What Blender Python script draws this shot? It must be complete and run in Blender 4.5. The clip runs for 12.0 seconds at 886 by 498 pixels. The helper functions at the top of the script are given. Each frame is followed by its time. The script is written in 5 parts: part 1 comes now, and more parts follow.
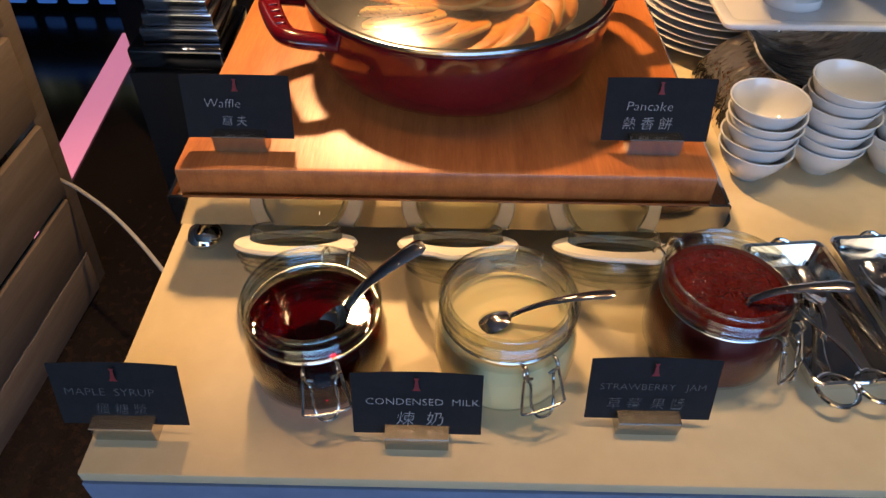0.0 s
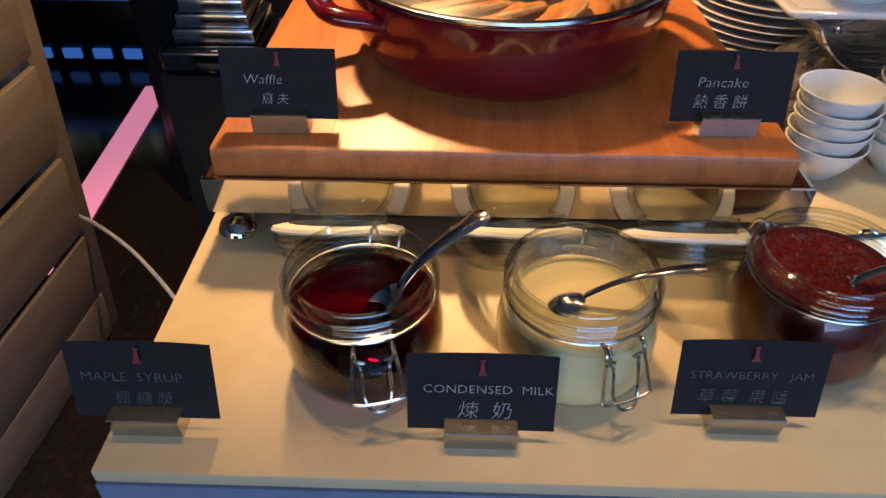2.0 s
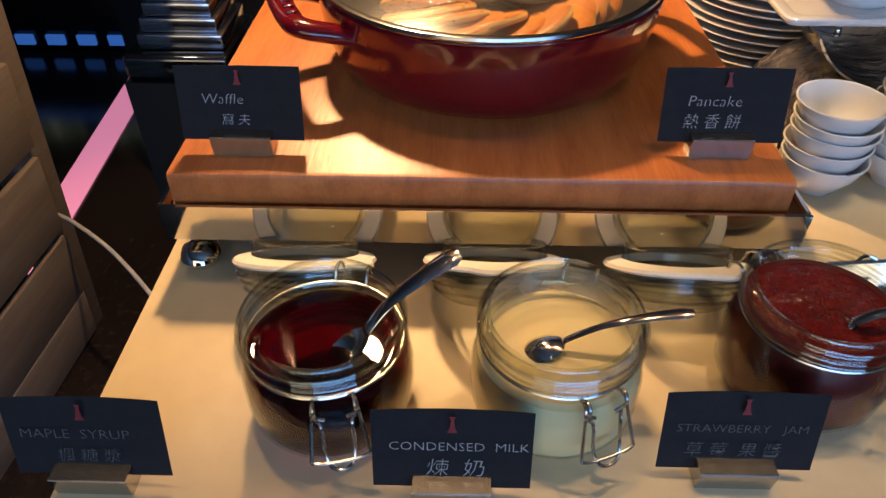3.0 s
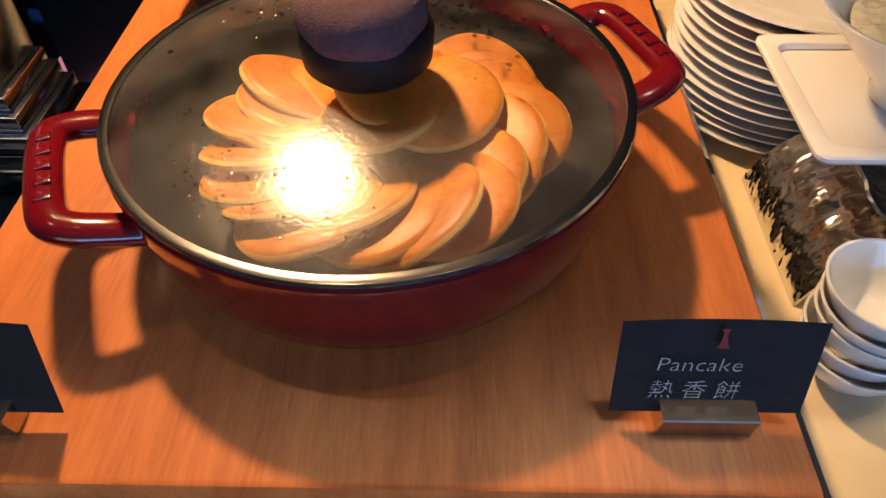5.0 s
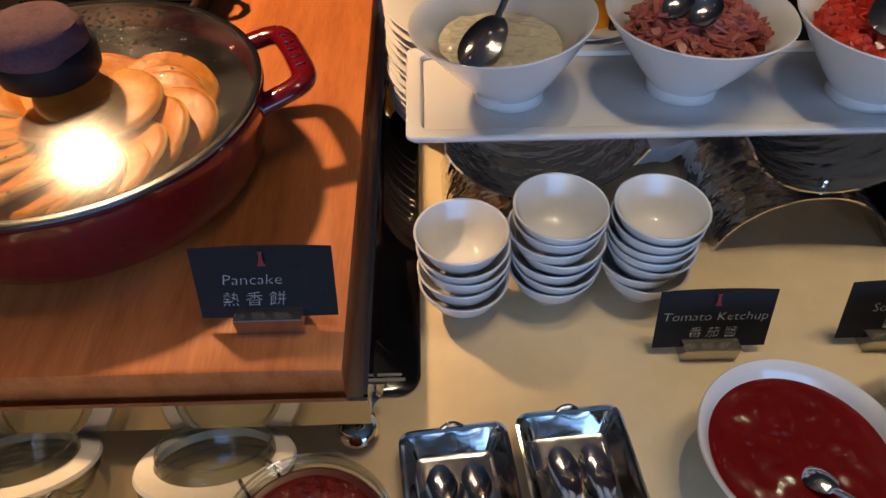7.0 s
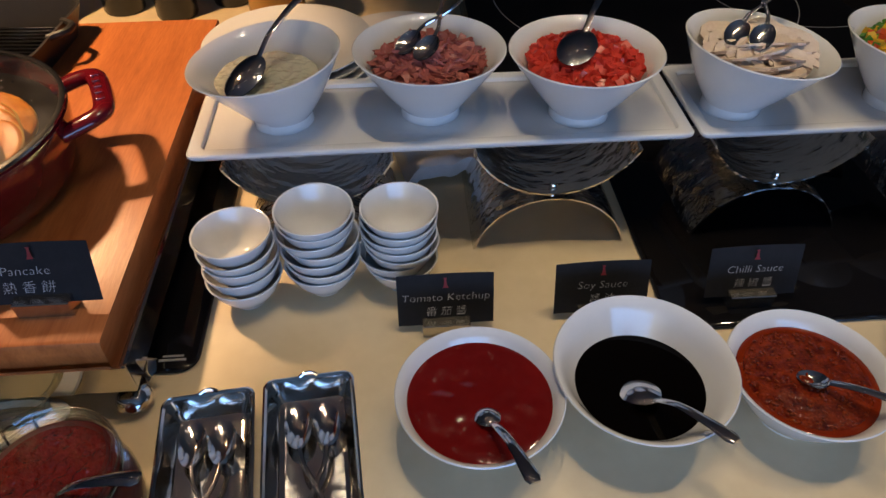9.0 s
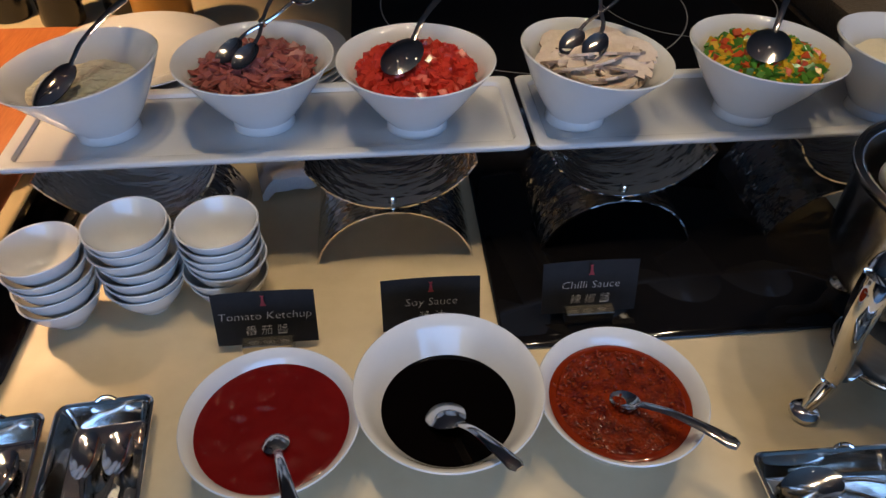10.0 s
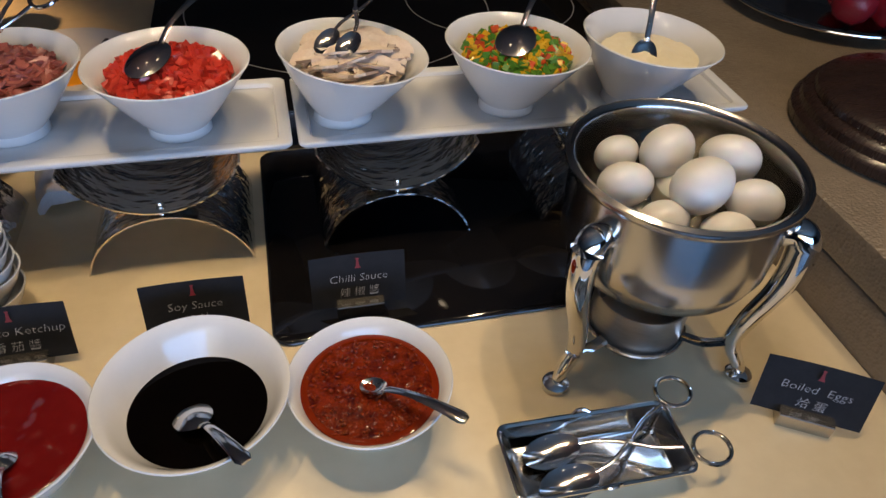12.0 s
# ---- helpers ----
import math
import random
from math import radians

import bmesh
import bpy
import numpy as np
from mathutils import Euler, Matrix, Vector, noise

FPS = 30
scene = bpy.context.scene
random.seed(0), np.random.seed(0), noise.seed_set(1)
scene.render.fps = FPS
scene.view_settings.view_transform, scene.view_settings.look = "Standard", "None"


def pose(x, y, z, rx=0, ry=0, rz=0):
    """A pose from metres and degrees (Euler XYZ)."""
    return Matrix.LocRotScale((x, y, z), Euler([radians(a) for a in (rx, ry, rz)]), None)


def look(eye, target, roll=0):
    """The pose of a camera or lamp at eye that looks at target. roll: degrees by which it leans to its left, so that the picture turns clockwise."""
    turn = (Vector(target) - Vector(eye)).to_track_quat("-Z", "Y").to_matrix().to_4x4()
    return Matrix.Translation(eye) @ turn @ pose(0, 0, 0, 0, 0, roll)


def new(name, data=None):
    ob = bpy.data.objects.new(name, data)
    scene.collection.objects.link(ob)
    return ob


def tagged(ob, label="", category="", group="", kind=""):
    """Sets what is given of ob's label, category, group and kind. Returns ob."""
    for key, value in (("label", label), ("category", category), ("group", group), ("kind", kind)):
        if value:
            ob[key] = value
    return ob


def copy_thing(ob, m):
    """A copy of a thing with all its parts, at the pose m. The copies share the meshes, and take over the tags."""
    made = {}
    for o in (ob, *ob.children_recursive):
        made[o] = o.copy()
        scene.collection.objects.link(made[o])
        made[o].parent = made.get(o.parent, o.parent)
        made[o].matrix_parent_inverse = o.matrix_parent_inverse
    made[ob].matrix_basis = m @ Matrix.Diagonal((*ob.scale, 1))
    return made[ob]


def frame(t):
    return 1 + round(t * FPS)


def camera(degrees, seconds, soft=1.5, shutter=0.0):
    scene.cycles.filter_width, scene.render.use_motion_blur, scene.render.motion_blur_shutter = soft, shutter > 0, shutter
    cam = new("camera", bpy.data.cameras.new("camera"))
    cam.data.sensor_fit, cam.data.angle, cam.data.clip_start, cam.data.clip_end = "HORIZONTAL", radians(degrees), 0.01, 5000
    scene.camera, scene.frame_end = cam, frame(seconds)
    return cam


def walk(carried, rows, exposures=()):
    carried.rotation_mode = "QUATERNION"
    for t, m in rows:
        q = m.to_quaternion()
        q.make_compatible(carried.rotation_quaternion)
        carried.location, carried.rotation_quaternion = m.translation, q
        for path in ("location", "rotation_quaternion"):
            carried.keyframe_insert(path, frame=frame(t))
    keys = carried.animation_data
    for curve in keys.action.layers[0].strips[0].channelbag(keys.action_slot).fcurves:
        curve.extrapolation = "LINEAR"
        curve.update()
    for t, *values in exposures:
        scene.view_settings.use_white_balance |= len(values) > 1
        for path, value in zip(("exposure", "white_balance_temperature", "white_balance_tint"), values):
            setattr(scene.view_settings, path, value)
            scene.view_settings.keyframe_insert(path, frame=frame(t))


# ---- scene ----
cam = camera(64.2, 12.0)
PATH = [
    (0, (0.055, 0.134, 0.477), (0.035, 1.567, -0.919), 0.5),
    (0.5, (0.041, 0.129, 0.484), (0.001, 1.617, -0.853), 0.7),
    (0.7, (0.041, 0.127, 0.473), (-0.027, 1.66, -0.809), -0.1),
    (1, (0.031, 0.12, 0.405), (-0.014, 1.697, -0.825), 0.9),
    (1.5, (0.024, 0.127, 0.384), (-0.01, 1.691, -0.863), 0.7),
    (2, (0.018, 0.13, 0.389), (-0.033, 1.689, -0.863), 0.0),
    (2.5, (0.019, 0.141, 0.39), (-0.026, 1.688, -0.875), -0.2),
    (3, (0.034, 0.182, 0.397), (-0.006, 1.706, -0.897), -0.0),
    (3.5, (0.05, 0.276, 0.412), (0.033, 1.759, -0.929), 0.8),
    (3.7, (0.065, 0.316, 0.414), (0.038, 1.78, -0.949), 0.6),
    (5.3, (0.126, 0.484, 0.426), (0.084, 1.822, -1.06), -1.2),
    (5.5, (0.137, 0.475, 0.431), (0.107, 1.803, -1.064), -1.2),
    (6, (0.157, 0.44, 0.462), (0.158, 1.763, -1.038), -0.4),
    (6.5, (0.225, 0.39, 0.501), (0.23, 1.718, -0.995), -0.5),
    (7, (0.349, 0.346, 0.493), (0.385, 1.738, -0.943), -0.3),
    (7.2, (0.37, 0.345, 0.504), (0.426, 1.701, -0.965), 0.8),
    (8.8, (0.508, 0.225, 0.544), (0.602, 1.686, -0.819), -0.5),
    (9, (0.545, 0.225, 0.544), (0.646, 1.693, -0.811), -0.4),
    (9.5, (0.629, 0.231, 0.536), (0.744, 1.712, -0.804), -0.0),
    (10, (0.701, 0.236, 0.531), (0.849, 1.717, -0.804), 0.6),
    (10.5, (0.752, 0.229, 0.527), (0.937, 1.702, -0.813), 0.8),
    (11, (0.788, 0.216, 0.53), (1.032, 1.686, -0.805), 1.4),
    (11.5, (0.817, 0.206, 0.533), (1.143, 1.672, -0.788), 2.5),
    (12, (0.836, 0.198, 0.533), (1.243, 1.652, -0.78), 3.6),
]
walk(cam, [(t, look(eye, target, roll)) for t, eye, target, roll in PATH],
     [(0, 0.2, 7100, 10), (3.5, 0.14, 6700, 10), (5.5, 0.0, 6450, 10), (7.0, -0.15, 6350, 10), (9.5, -0.14, 6250, 10), (10.5, -0.02, 6250, 10), (11.0, 0.08, 6250, 10), (12.0, 0.33, 6750, 10)])

# ---- world and lights ----
world = bpy.data.worlds.new("world")
scene.world = world
world.use_nodes = True
wn = world.node_tree
sky = wn.nodes.new("ShaderNodeTexSky")
sky.sky_type, sky.sun_disc = "NISHITA", False
sky.sun_elevation, sky.sun_rotation = radians(25), radians(200)
wn.links.new(sky.outputs[0], wn.nodes["Background"].inputs[0])
wn.nodes["Background"].inputs[1].default_value = 0.08


def area(name, eye, target, w, h, power, color, spread=180):
    d = bpy.data.lights.new(name, "AREA")
    d.shape, d.size, d.size_y, d.energy, d.color, d.spread = "RECTANGLE", w, h, power, color, radians(spread)
    ob = new(name, d)
    ob.matrix_world = look(eye, target)
    return ob


def spot(name, eye, target, power, color, angle, radius, blend=0.6):
    d = bpy.data.lights.new(name, "SPOT")
    d.energy, d.color, d.spot_size, d.spot_blend, d.shadow_soft_size = power, color, radians(angle), blend, radius
    ob = new(name, d)
    ob.matrix_world = look(eye, target)
    return ob


spot("heat_lamp", (-0.15, 1.16, 0.83), (-0.14, 1.145, 0.0), 58, (1.0, 0.61, 0.30), 88, 0.032, 0.28)
for sx, sy, tx, ty in ((0.36, 0.76, 0.15, 0.37), (-0.20, 0.84, -0.03, 0.37)):
    spot("ceiling_spot", (sx, sy, 1.72), (tx, ty, 0.0), 25, (1.0, 0.62, 0.32), 24, 0.012, 0.85)
for sx, sy, tx, power, cone in ((0.56, 0.80, 0.63, 20, 36), (0.72, 0.62, 0.76, 13.5, 52), (0.92, 0.62, 0.97, 13.5, 54), (1.30, 0.72, 1.36, 15, 70), (1.50, 0.84, 1.46, 19, 70)):
    spot("ceiling_spot", (sx, sy, 1.72), (tx, sy - 0.06, 0.0), power, (1.0, 0.77, 0.50), cone, 0.022, 0.9)
spot("ceiling_spot", (-0.75, 0.75, 1.72), (-0.85, 1.1, -0.6), 27, (1.0, 0.86, 0.70), 60, 0.05, 0.9)
area("window_light", (1.25, -2.85, 0.66), (1.25, 0.6, 0.0), 3.4, 1.25, 68, (0.19, 0.45, 1.0))

# ---- materials ----


def nodes_of(name):
    m = bpy.data.materials.new(name)
    m.use_nodes = True
    return m, m.node_tree.nodes, m.node_tree.links, m.node_tree.nodes["Principled BSDF"]


def mat(name, a, b=None, rough=0.5, metal=0.0, scale=20.0, stretch=(1, 1, 1), bump=0.0, bump_scale=None, rough_var=0.0,
        rand=0.0, spec=0.5, coat=0.0, sss=0.0, detail=6.0, contrast=(0.3, 0.7), transmission=0.0, bump_kind="NOISE", distance=0.002):
    """A surface of two colours mixed by noise at two scales, with roughness variation and relief."""
    m, n, l, p = nodes_of(name)
    b = b or tuple(0.8 * v for v in a)
    tc = n.new("ShaderNodeTexCoord")
    mp = n.new("ShaderNodeMapping")
    mp.inputs["Scale"].default_value = stretch
    l.new(tc.outputs["Object"], mp.inputs[0])
    t1, t2 = n.new("ShaderNodeTexNoise"), n.new("ShaderNodeTexNoise")
    for t, s in ((t1, scale), (t2, scale * 6)):
        t.inputs["Scale"].default_value, t.inputs["Detail"].default_value = s, detail
        l.new(mp.outputs[0], t.inputs["Vector"])
    add = n.new("ShaderNodeMath")
    add.operation = "MULTIPLY_ADD"
    add.inputs[1].default_value = 0.35
    l.new(t2.outputs[0], add.inputs[0])
    mul = n.new("ShaderNodeMath")
    mul.operation = "MULTIPLY"
    mul.inputs[1].default_value = 0.65
    l.new(t1.outputs[0], mul.inputs[0])
    l.new(mul.outputs[0], add.inputs[2])
    ramp = n.new("ShaderNodeMapRange")
    ramp.inputs["From Min"].default_value, ramp.inputs["From Max"].default_value = contrast
    l.new(add.outputs[0], ramp.inputs["Value"])
    mix = n.new("ShaderNodeMix")
    mix.data_type = "RGBA"
    mix.inputs["A"].default_value, mix.inputs["B"].default_value = (*a, 1), (*b, 1)
    l.new(ramp.outputs[0], mix.inputs["Factor"])
    colour = mix.outputs["Result"]
    if rand:
        info = n.new("ShaderNodeObjectInfo")
        hsv = n.new("ShaderNodeHueSaturation")
        rr = n.new("ShaderNodeMapRange")
        rr.inputs["To Min"].default_value, rr.inputs["To Max"].default_value = 1 - rand, 1 + rand
        l.new(info.outputs["Random"], rr.inputs["Value"])
        l.new(rr.outputs[0], hsv.inputs["Value"])
        l.new(colour, hsv.inputs["Color"])
        colour = hsv.outputs[0]
    l.new(colour, p.inputs["Base Color"])
    p.inputs["Metallic"].default_value = metal
    p.inputs["Specular IOR Level"].default_value = spec
    p.inputs["Coat Weight"].default_value = coat
    p.inputs["Coat Roughness"].default_value = 0.05
    p.inputs["Transmission Weight"].default_value = transmission
    if sss:
        p.inputs["Subsurface Weight"].default_value = sss
        p.inputs["Subsurface Radius"].default_value = (0.01, 0.006, 0.004)
        p.inputs["Subsurface Scale"].default_value = 0.5
    r = n.new("ShaderNodeMapRange")
    r.inputs["To Min"].default_value, r.inputs["To Max"].default_value = max(0.02, rough - rough_var), rough + rough_var
    l.new(t2.outputs[0], r.inputs["Value"])
    l.new(r.outputs[0], p.inputs["Roughness"])
    if bump:
        bt = n.new("ShaderNodeTexVoronoi" if bump_kind == "VORONOI" else "ShaderNodeTexNoise")
        bt.inputs["Scale"].default_value = bump_scale or scale * 8
        l.new(mp.outputs[0], bt.inputs["Vector"])
        bp = n.new("ShaderNodeBump")
        bp.inputs["Strength"].default_value, bp.inputs["Distance"].default_value = bump, distance
        l.new(bt.outputs[0], bp.inputs["Height"])
        l.new(bp.outputs[0], p.inputs["Normal"])
    return m


def thin_glass(name, tint=(0.95, 0.97, 0.95), base=0.04, bump=0.0, scale=150.0, rough=0.02, power=4.0, fog=0.0):
    """Clear glass as a thin sheet: it lets light straight through and mirrors more at a slant."""
    m, n, l, p = nodes_of(name)
    n.remove(p)
    tr, gl, mx, lw = (n.new("ShaderNode" + k) for k in ("BsdfTransparent", "BsdfGlossy", "MixShader", "LayerWeight"))
    tr.inputs[0].default_value = (*tint, 1)
    gl.inputs["Roughness"].default_value = rough
    pw, ma = n.new("ShaderNodeMath"), n.new("ShaderNodeMath")
    pw.operation, ma.operation = "POWER", "MULTIPLY_ADD"
    pw.inputs[1].default_value = power
    ma.inputs[1].default_value, ma.inputs[2].default_value = 0.85, base
    lw.inputs["Blend"].default_value = 0.5
    l.new(lw.outputs["Facing"], pw.inputs[0])
    l.new(pw.outputs[0], ma.inputs[0])
    l.new(ma.outputs[0], mx.inputs[0])
    l.new(tr.outputs[0], mx.inputs[1])
    l.new(gl.outputs[0], mx.inputs[2])
    l.new(mx.outputs[0], n["Material Output"].inputs[0])
    if fog:
        # patches of fine steam that scatter the light
        tc, ft, rg, df, mf = (n.new("ShaderNode" + k) for k in ("TexCoord", "TexNoise", "MapRange", "BsdfDiffuse", "MixShader"))
        ft.inputs["Scale"].default_value, ft.inputs["Detail"].default_value = 14.0, 8.0
        rg.inputs["From Min"].default_value, rg.inputs["From Max"].default_value = 0.38, 0.68
        rg.inputs["To Max"].default_value = fog
        df.inputs[0].default_value = (0.8, 0.8, 0.8, 1)
        l.new(tc.outputs["Object"], ft.inputs["Vector"])
        l.new(ft.outputs[0], rg.inputs["Value"])
        l.new(rg.outputs[0], mf.inputs[0])
        l.new(mx.outputs[0], mf.inputs[1])
        l.new(df.outputs[0], mf.inputs[2])
        l.new(mf.outputs[0], n["Material Output"].inputs[0])
    if bump:
        tc, bt, bp = n.new("ShaderNodeTexCoord"), n.new("ShaderNodeTexNoise"), n.new("ShaderNodeBump")
        bt.inputs["Scale"].default_value = scale
        bp.inputs["Strength"].default_value, bp.inputs["Distance"].default_value = bump, 0.002
        l.new(tc.outputs["Object"], bt.inputs["Vector"])
        l.new(bt.outputs[0], bp.inputs["Height"])
        l.new(bp.outputs[0], gl.inputs["Normal"])
        l.new(bp.outputs[0], lw.inputs["Normal"])
    return m


def glow(name, colour, power):
    m, n, l, p = nodes_of(name)
    p.inputs["Base Color"].default_value = (*colour, 1)
    p.inputs["Emission Color"].default_value = (*colour, 1)
    p.inputs["Emission Strength"].default_value = power
    return m


M = dict(
    stone=mat("counter_stone", (0.70, 0.58, 0.37), (0.60, 0.48, 0.29), 0.44, scale=9, rough_var=0.08, bump=0.03, bump_scale=300),
    maple=mat("maple", (0.53, 0.172, 0.046), (0.36, 0.100, 0.024), 0.36, scale=13, stretch=(6, 0.6, 3), rough_var=0.1, rand=0.05, bump=0.10, bump_scale=60, contrast=(0.36, 0.66)),
    chrome=mat("polished_steel", (0.80, 0.79, 0.77), (0.72, 0.71, 0.69), 0.06, 1.0, scale=30, rough_var=0.03, bump=0.006, bump_scale=14),
    kettle=mat("kettle_steel", (0.60, 0.58, 0.55), (0.54, 0.52, 0.49), 0.19, 1.0, scale=5, rough_var=0.03, bump=0.02, bump_scale=15),
    tray_steel=mat("tray_steel", (0.84, 0.82, 0.78), (0.74, 0.72, 0.68), 0.10, 1.0, scale=20, rough_var=0.03, bump=0.22, bump_scale=30),
    spoon_steel=mat("spoon_steel", (0.74, 0.72, 0.69), (0.66, 0.64, 0.62), 0.11, 1.0, scale=25, rough_var=0.03, bump=0.03, bump_scale=60),
    drop=thin_glass("water_drop", (0.72, 0.69, 0.66), base=0.30, rough=0.05),
    neck=thin_glass("glass_rib", (0.93, 0.94, 0.92), base=0.09, rough=0.03, power=3.5),
    steel=mat("brushed_steel", (0.62, 0.60, 0.57), (0.50, 0.48, 0.46), 0.26, 1.0, scale=30, stretch=(1, 1, 8), rough_var=0.08),
    satin=mat("satin_steel", (0.58, 0.55, 0.50), (0.50, 0.48, 0.44), 0.24, 1.0, scale=40, rough_var=0.05),
    hammered=mat("hammered_steel", (0.84, 0.81, 0.76), (0.70, 0.67, 0.62), 0.15, 1.0, scale=25, rough_var=0.06, bump=0.85, bump_scale=62, distance=0.006, stretch=(0.38, 1.0, 0.8)),
    cup=mat("dull_cup_steel", (0.42, 0.39, 0.35), (0.34, 0.32, 0.29), 0.42, 1.0, scale=30, stretch=(1, 1, 6), rough_var=0.06),
    dark_steel=mat("dark_steel", (0.16, 0.16, 0.17), (0.12, 0.12, 0.13), 0.12, 1.0, scale=30),
    glass=thin_glass("clear_glass", base=0.045, bump=0.015, scale=40, power=4.0),
    lid_glass=thin_glass("lid_glass", (0.95, 0.94, 0.92), base=0.12, bump=0.07, scale=420, rough=0.19, fog=0.06),
    rubber=mat("white_rubber", (0.78, 0.75, 0.66), (0.68, 0.66, 0.58), 0.55, scale=60, sss=0.1),
    red=mat("red_enamel", (0.150, 0.0035, 0.009), (0.10, 0.0025, 0.006), 0.15, scale=25, coat=0.6, rough_var=0.05, bump=0.03, bump_scale=60),
    post_steel=mat("post_steel", (0.46, 0.48, 0.54), (0.36, 0.38, 0.43), 0.15, 1.0, scale=30, rough_var=0.08),
    lid_rim=mat("dull_steel_rim", (0.36, 0.355, 0.35), (0.29, 0.285, 0.28), 0.20, 1.0, scale=60, rough_var=0.06),
    black_enamel=mat("black_enamel", (0.014, 0.013, 0.012), (0.022, 0.019, 0.017), 0.45, scale=60, bump=0.2, bump_scale=500),
    velvet=mat("purple_cloth", (0.12, 0.072, 0.088), (0.07, 0.042, 0.052), 0.95, scale=60, bump=0.5, bump_scale=700, spec=0.1),
    porcelain=mat("white_porcelain", (0.75, 0.75, 0.74), (0.72, 0.72, 0.71), 0.10, scale=40, coat=0.5, rough_var=0.04, bump=0.01, bump_scale=40),
    hob=mat("black_glass", (0.004, 0.004, 0.005), (0.007, 0.006, 0.006), 0.05, scale=30, rough_var=0.02, spec=0.3),
    card=mat("black_card", (0.010, 0.011, 0.014), (0.016, 0.017, 0.02), 0.75, scale=80, bump=0.1, bump_scale=900, spec=0.25),
    faint_ink=mat("faint_chalk_ink", (0.15, 0.16, 0.165), (0.07, 0.075, 0.08), 0.8, scale=160),
    ink=mat("white_chalk_ink", (0.62, 0.63, 0.65), (0.30, 0.31, 0.32), 0.8, scale=300),
    red_ink=mat("red_ink", (0.24, 0.012, 0.018), (0.16, 0.009, 0.012), 0.6, scale=200),
    syrup=thin_glass("maple_syrup", (0.30, 0.008, 0.055), base=0.05),
    milk=mat("condensed_milk", (0.82, 0.72, 0.42), (0.78, 0.66, 0.35), 0.35, scale=14, sss=0.2, coat=0.0),
    jam=mat("strawberry_jam", (0.22, 0.014, 0.008), (0.08, 0.005, 0.003), 0.07, scale=80, bump=0.8, bump_scale=210, coat=0.0, distance=0.004),
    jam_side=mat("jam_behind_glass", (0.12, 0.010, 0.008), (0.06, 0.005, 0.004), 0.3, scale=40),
    ketchup=mat("ketchup", (0.17, 0.007, 0.006), (0.12, 0.004, 0.004), 0.12, scale=14, bump=0.30, bump_scale=38, coat=0.1, distance=0.006),
    soy=mat("soy_sauce", (0.0012, 0.0008, 0.0006), (0.002, 0.0013, 0.001), 0.03, scale=30, coat=0.0, spec=0.16),
    chili=mat("chili_sauce", (0.22, 0.024, 0.003), (0.05, 0.003, 0.001), 0.10, scale=85, bump=0.5, bump_scale=190, coat=0.0, spec=0.3, distance=0.004, contrast=(0.36, 0.64)),
    chili_bits=mat("chopped_chilli", (0.30, 0.040, 0.004), (0.10, 0.008, 0.002), 0.12, scale=150, spec=0.5),
    chili_oil=mat("chili_oil", (0.20, 0.022, 0.003), (0.15, 0.014, 0.002), 0.06, scale=60, coat=0.2),
    pancake=mat("pancake", (0.86, 0.41, 0.055), (0.56, 0.16, 0.014), 0.42, scale=45, bump=0.16, bump_scale=350, rand=0.10, sss=0.1),
    pancake_edge=mat("pancake_edge", (0.82, 0.58, 0.19), (0.72, 0.46, 0.12), 0.75, scale=60, bump=0.4, bump_scale=400),
    egg=mat("egg_white", (0.80, 0.78, 0.74), (0.76, 0.74, 0.70), 0.32, scale=30, sss=0.25, bump=0.02, bump_scale=300),
    water=thin_glass("water", (0.62, 0.61, 0.57), bump=0.04, scale=40),
    leather=mat("brown_leather", (0.24, 0.185, 0.125), (0.17, 0.13, 0.088), 0.40, scale=18, bump=0.5, bump_scale=260, bump_kind="VORONOI", rough_var=0.1),
    dark_wood=mat("dark_wood", (0.035, 0.018, 0.013), (0.02, 0.011, 0.009), 0.28, scale=8, stretch=(1, 8, 1), coat=0.3, rough_var=0.1),
    crate=mat("weathered_wood", (0.25, 0.205, 0.165), (0.15, 0.12, 0.095), 0.5, scale=5, stretch=(5, 0.6, 5), rand=0.12, bump=0.15, bump_scale=80),
    granite=mat("dark_granite", (0.018, 0.014, 0.013), (0.05, 0.028, 0.02), 0.16, scale=40, contrast=(0.5, 0.75)),
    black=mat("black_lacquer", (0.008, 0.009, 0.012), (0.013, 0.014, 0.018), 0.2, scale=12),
    wall=mat("dark_wall", (0.16, 0.14, 0.125), (0.11, 0.10, 0.09), 0.7, scale=3, bump=0.1),
    ceiling=mat("ceiling_paint", (0.52, 0.47, 0.40), (0.46, 0.41, 0.35), 0.9, scale=3),
    cable=mat("grey_cable", (0.50, 0.48, 0.46), (0.42, 0.40, 0.38), 0.5, scale=80),
    cloth=mat("white_cloth", (0.72, 0.69, 0.66), (0.6, 0.57, 0.55), 0.9, scale=60, bump=0.4, bump_scale=600),
    onion=mat("diced_onion", (0.66, 0.63, 0.50), (0.56, 0.53, 0.41), 0.25, scale=70, bump=0.7, bump_scale=130, bump_kind="VORONOI", distance=0.004, sss=0.2),
    ham=mat("cut_ham", (0.46, 0.15, 0.12), (0.28, 0.07, 0.06), 0.35, scale=70, sss=0.1),
    tomato=mat("diced_tomato", (0.62, 0.055, 0.03), (0.48, 0.03, 0.018), 0.2, scale=50, sss=0.2),
    film=thin_glass("milk_film", (0.80, 0.76, 0.60), base=0.03, rough=0.2, fog=0.6),
    front_paint=mat("blue_grey_paint", (0.20, 0.27, 0.40), (0.15, 0.20, 0.31), 0.5, scale=10, rough_var=0.1, bump=0.1),
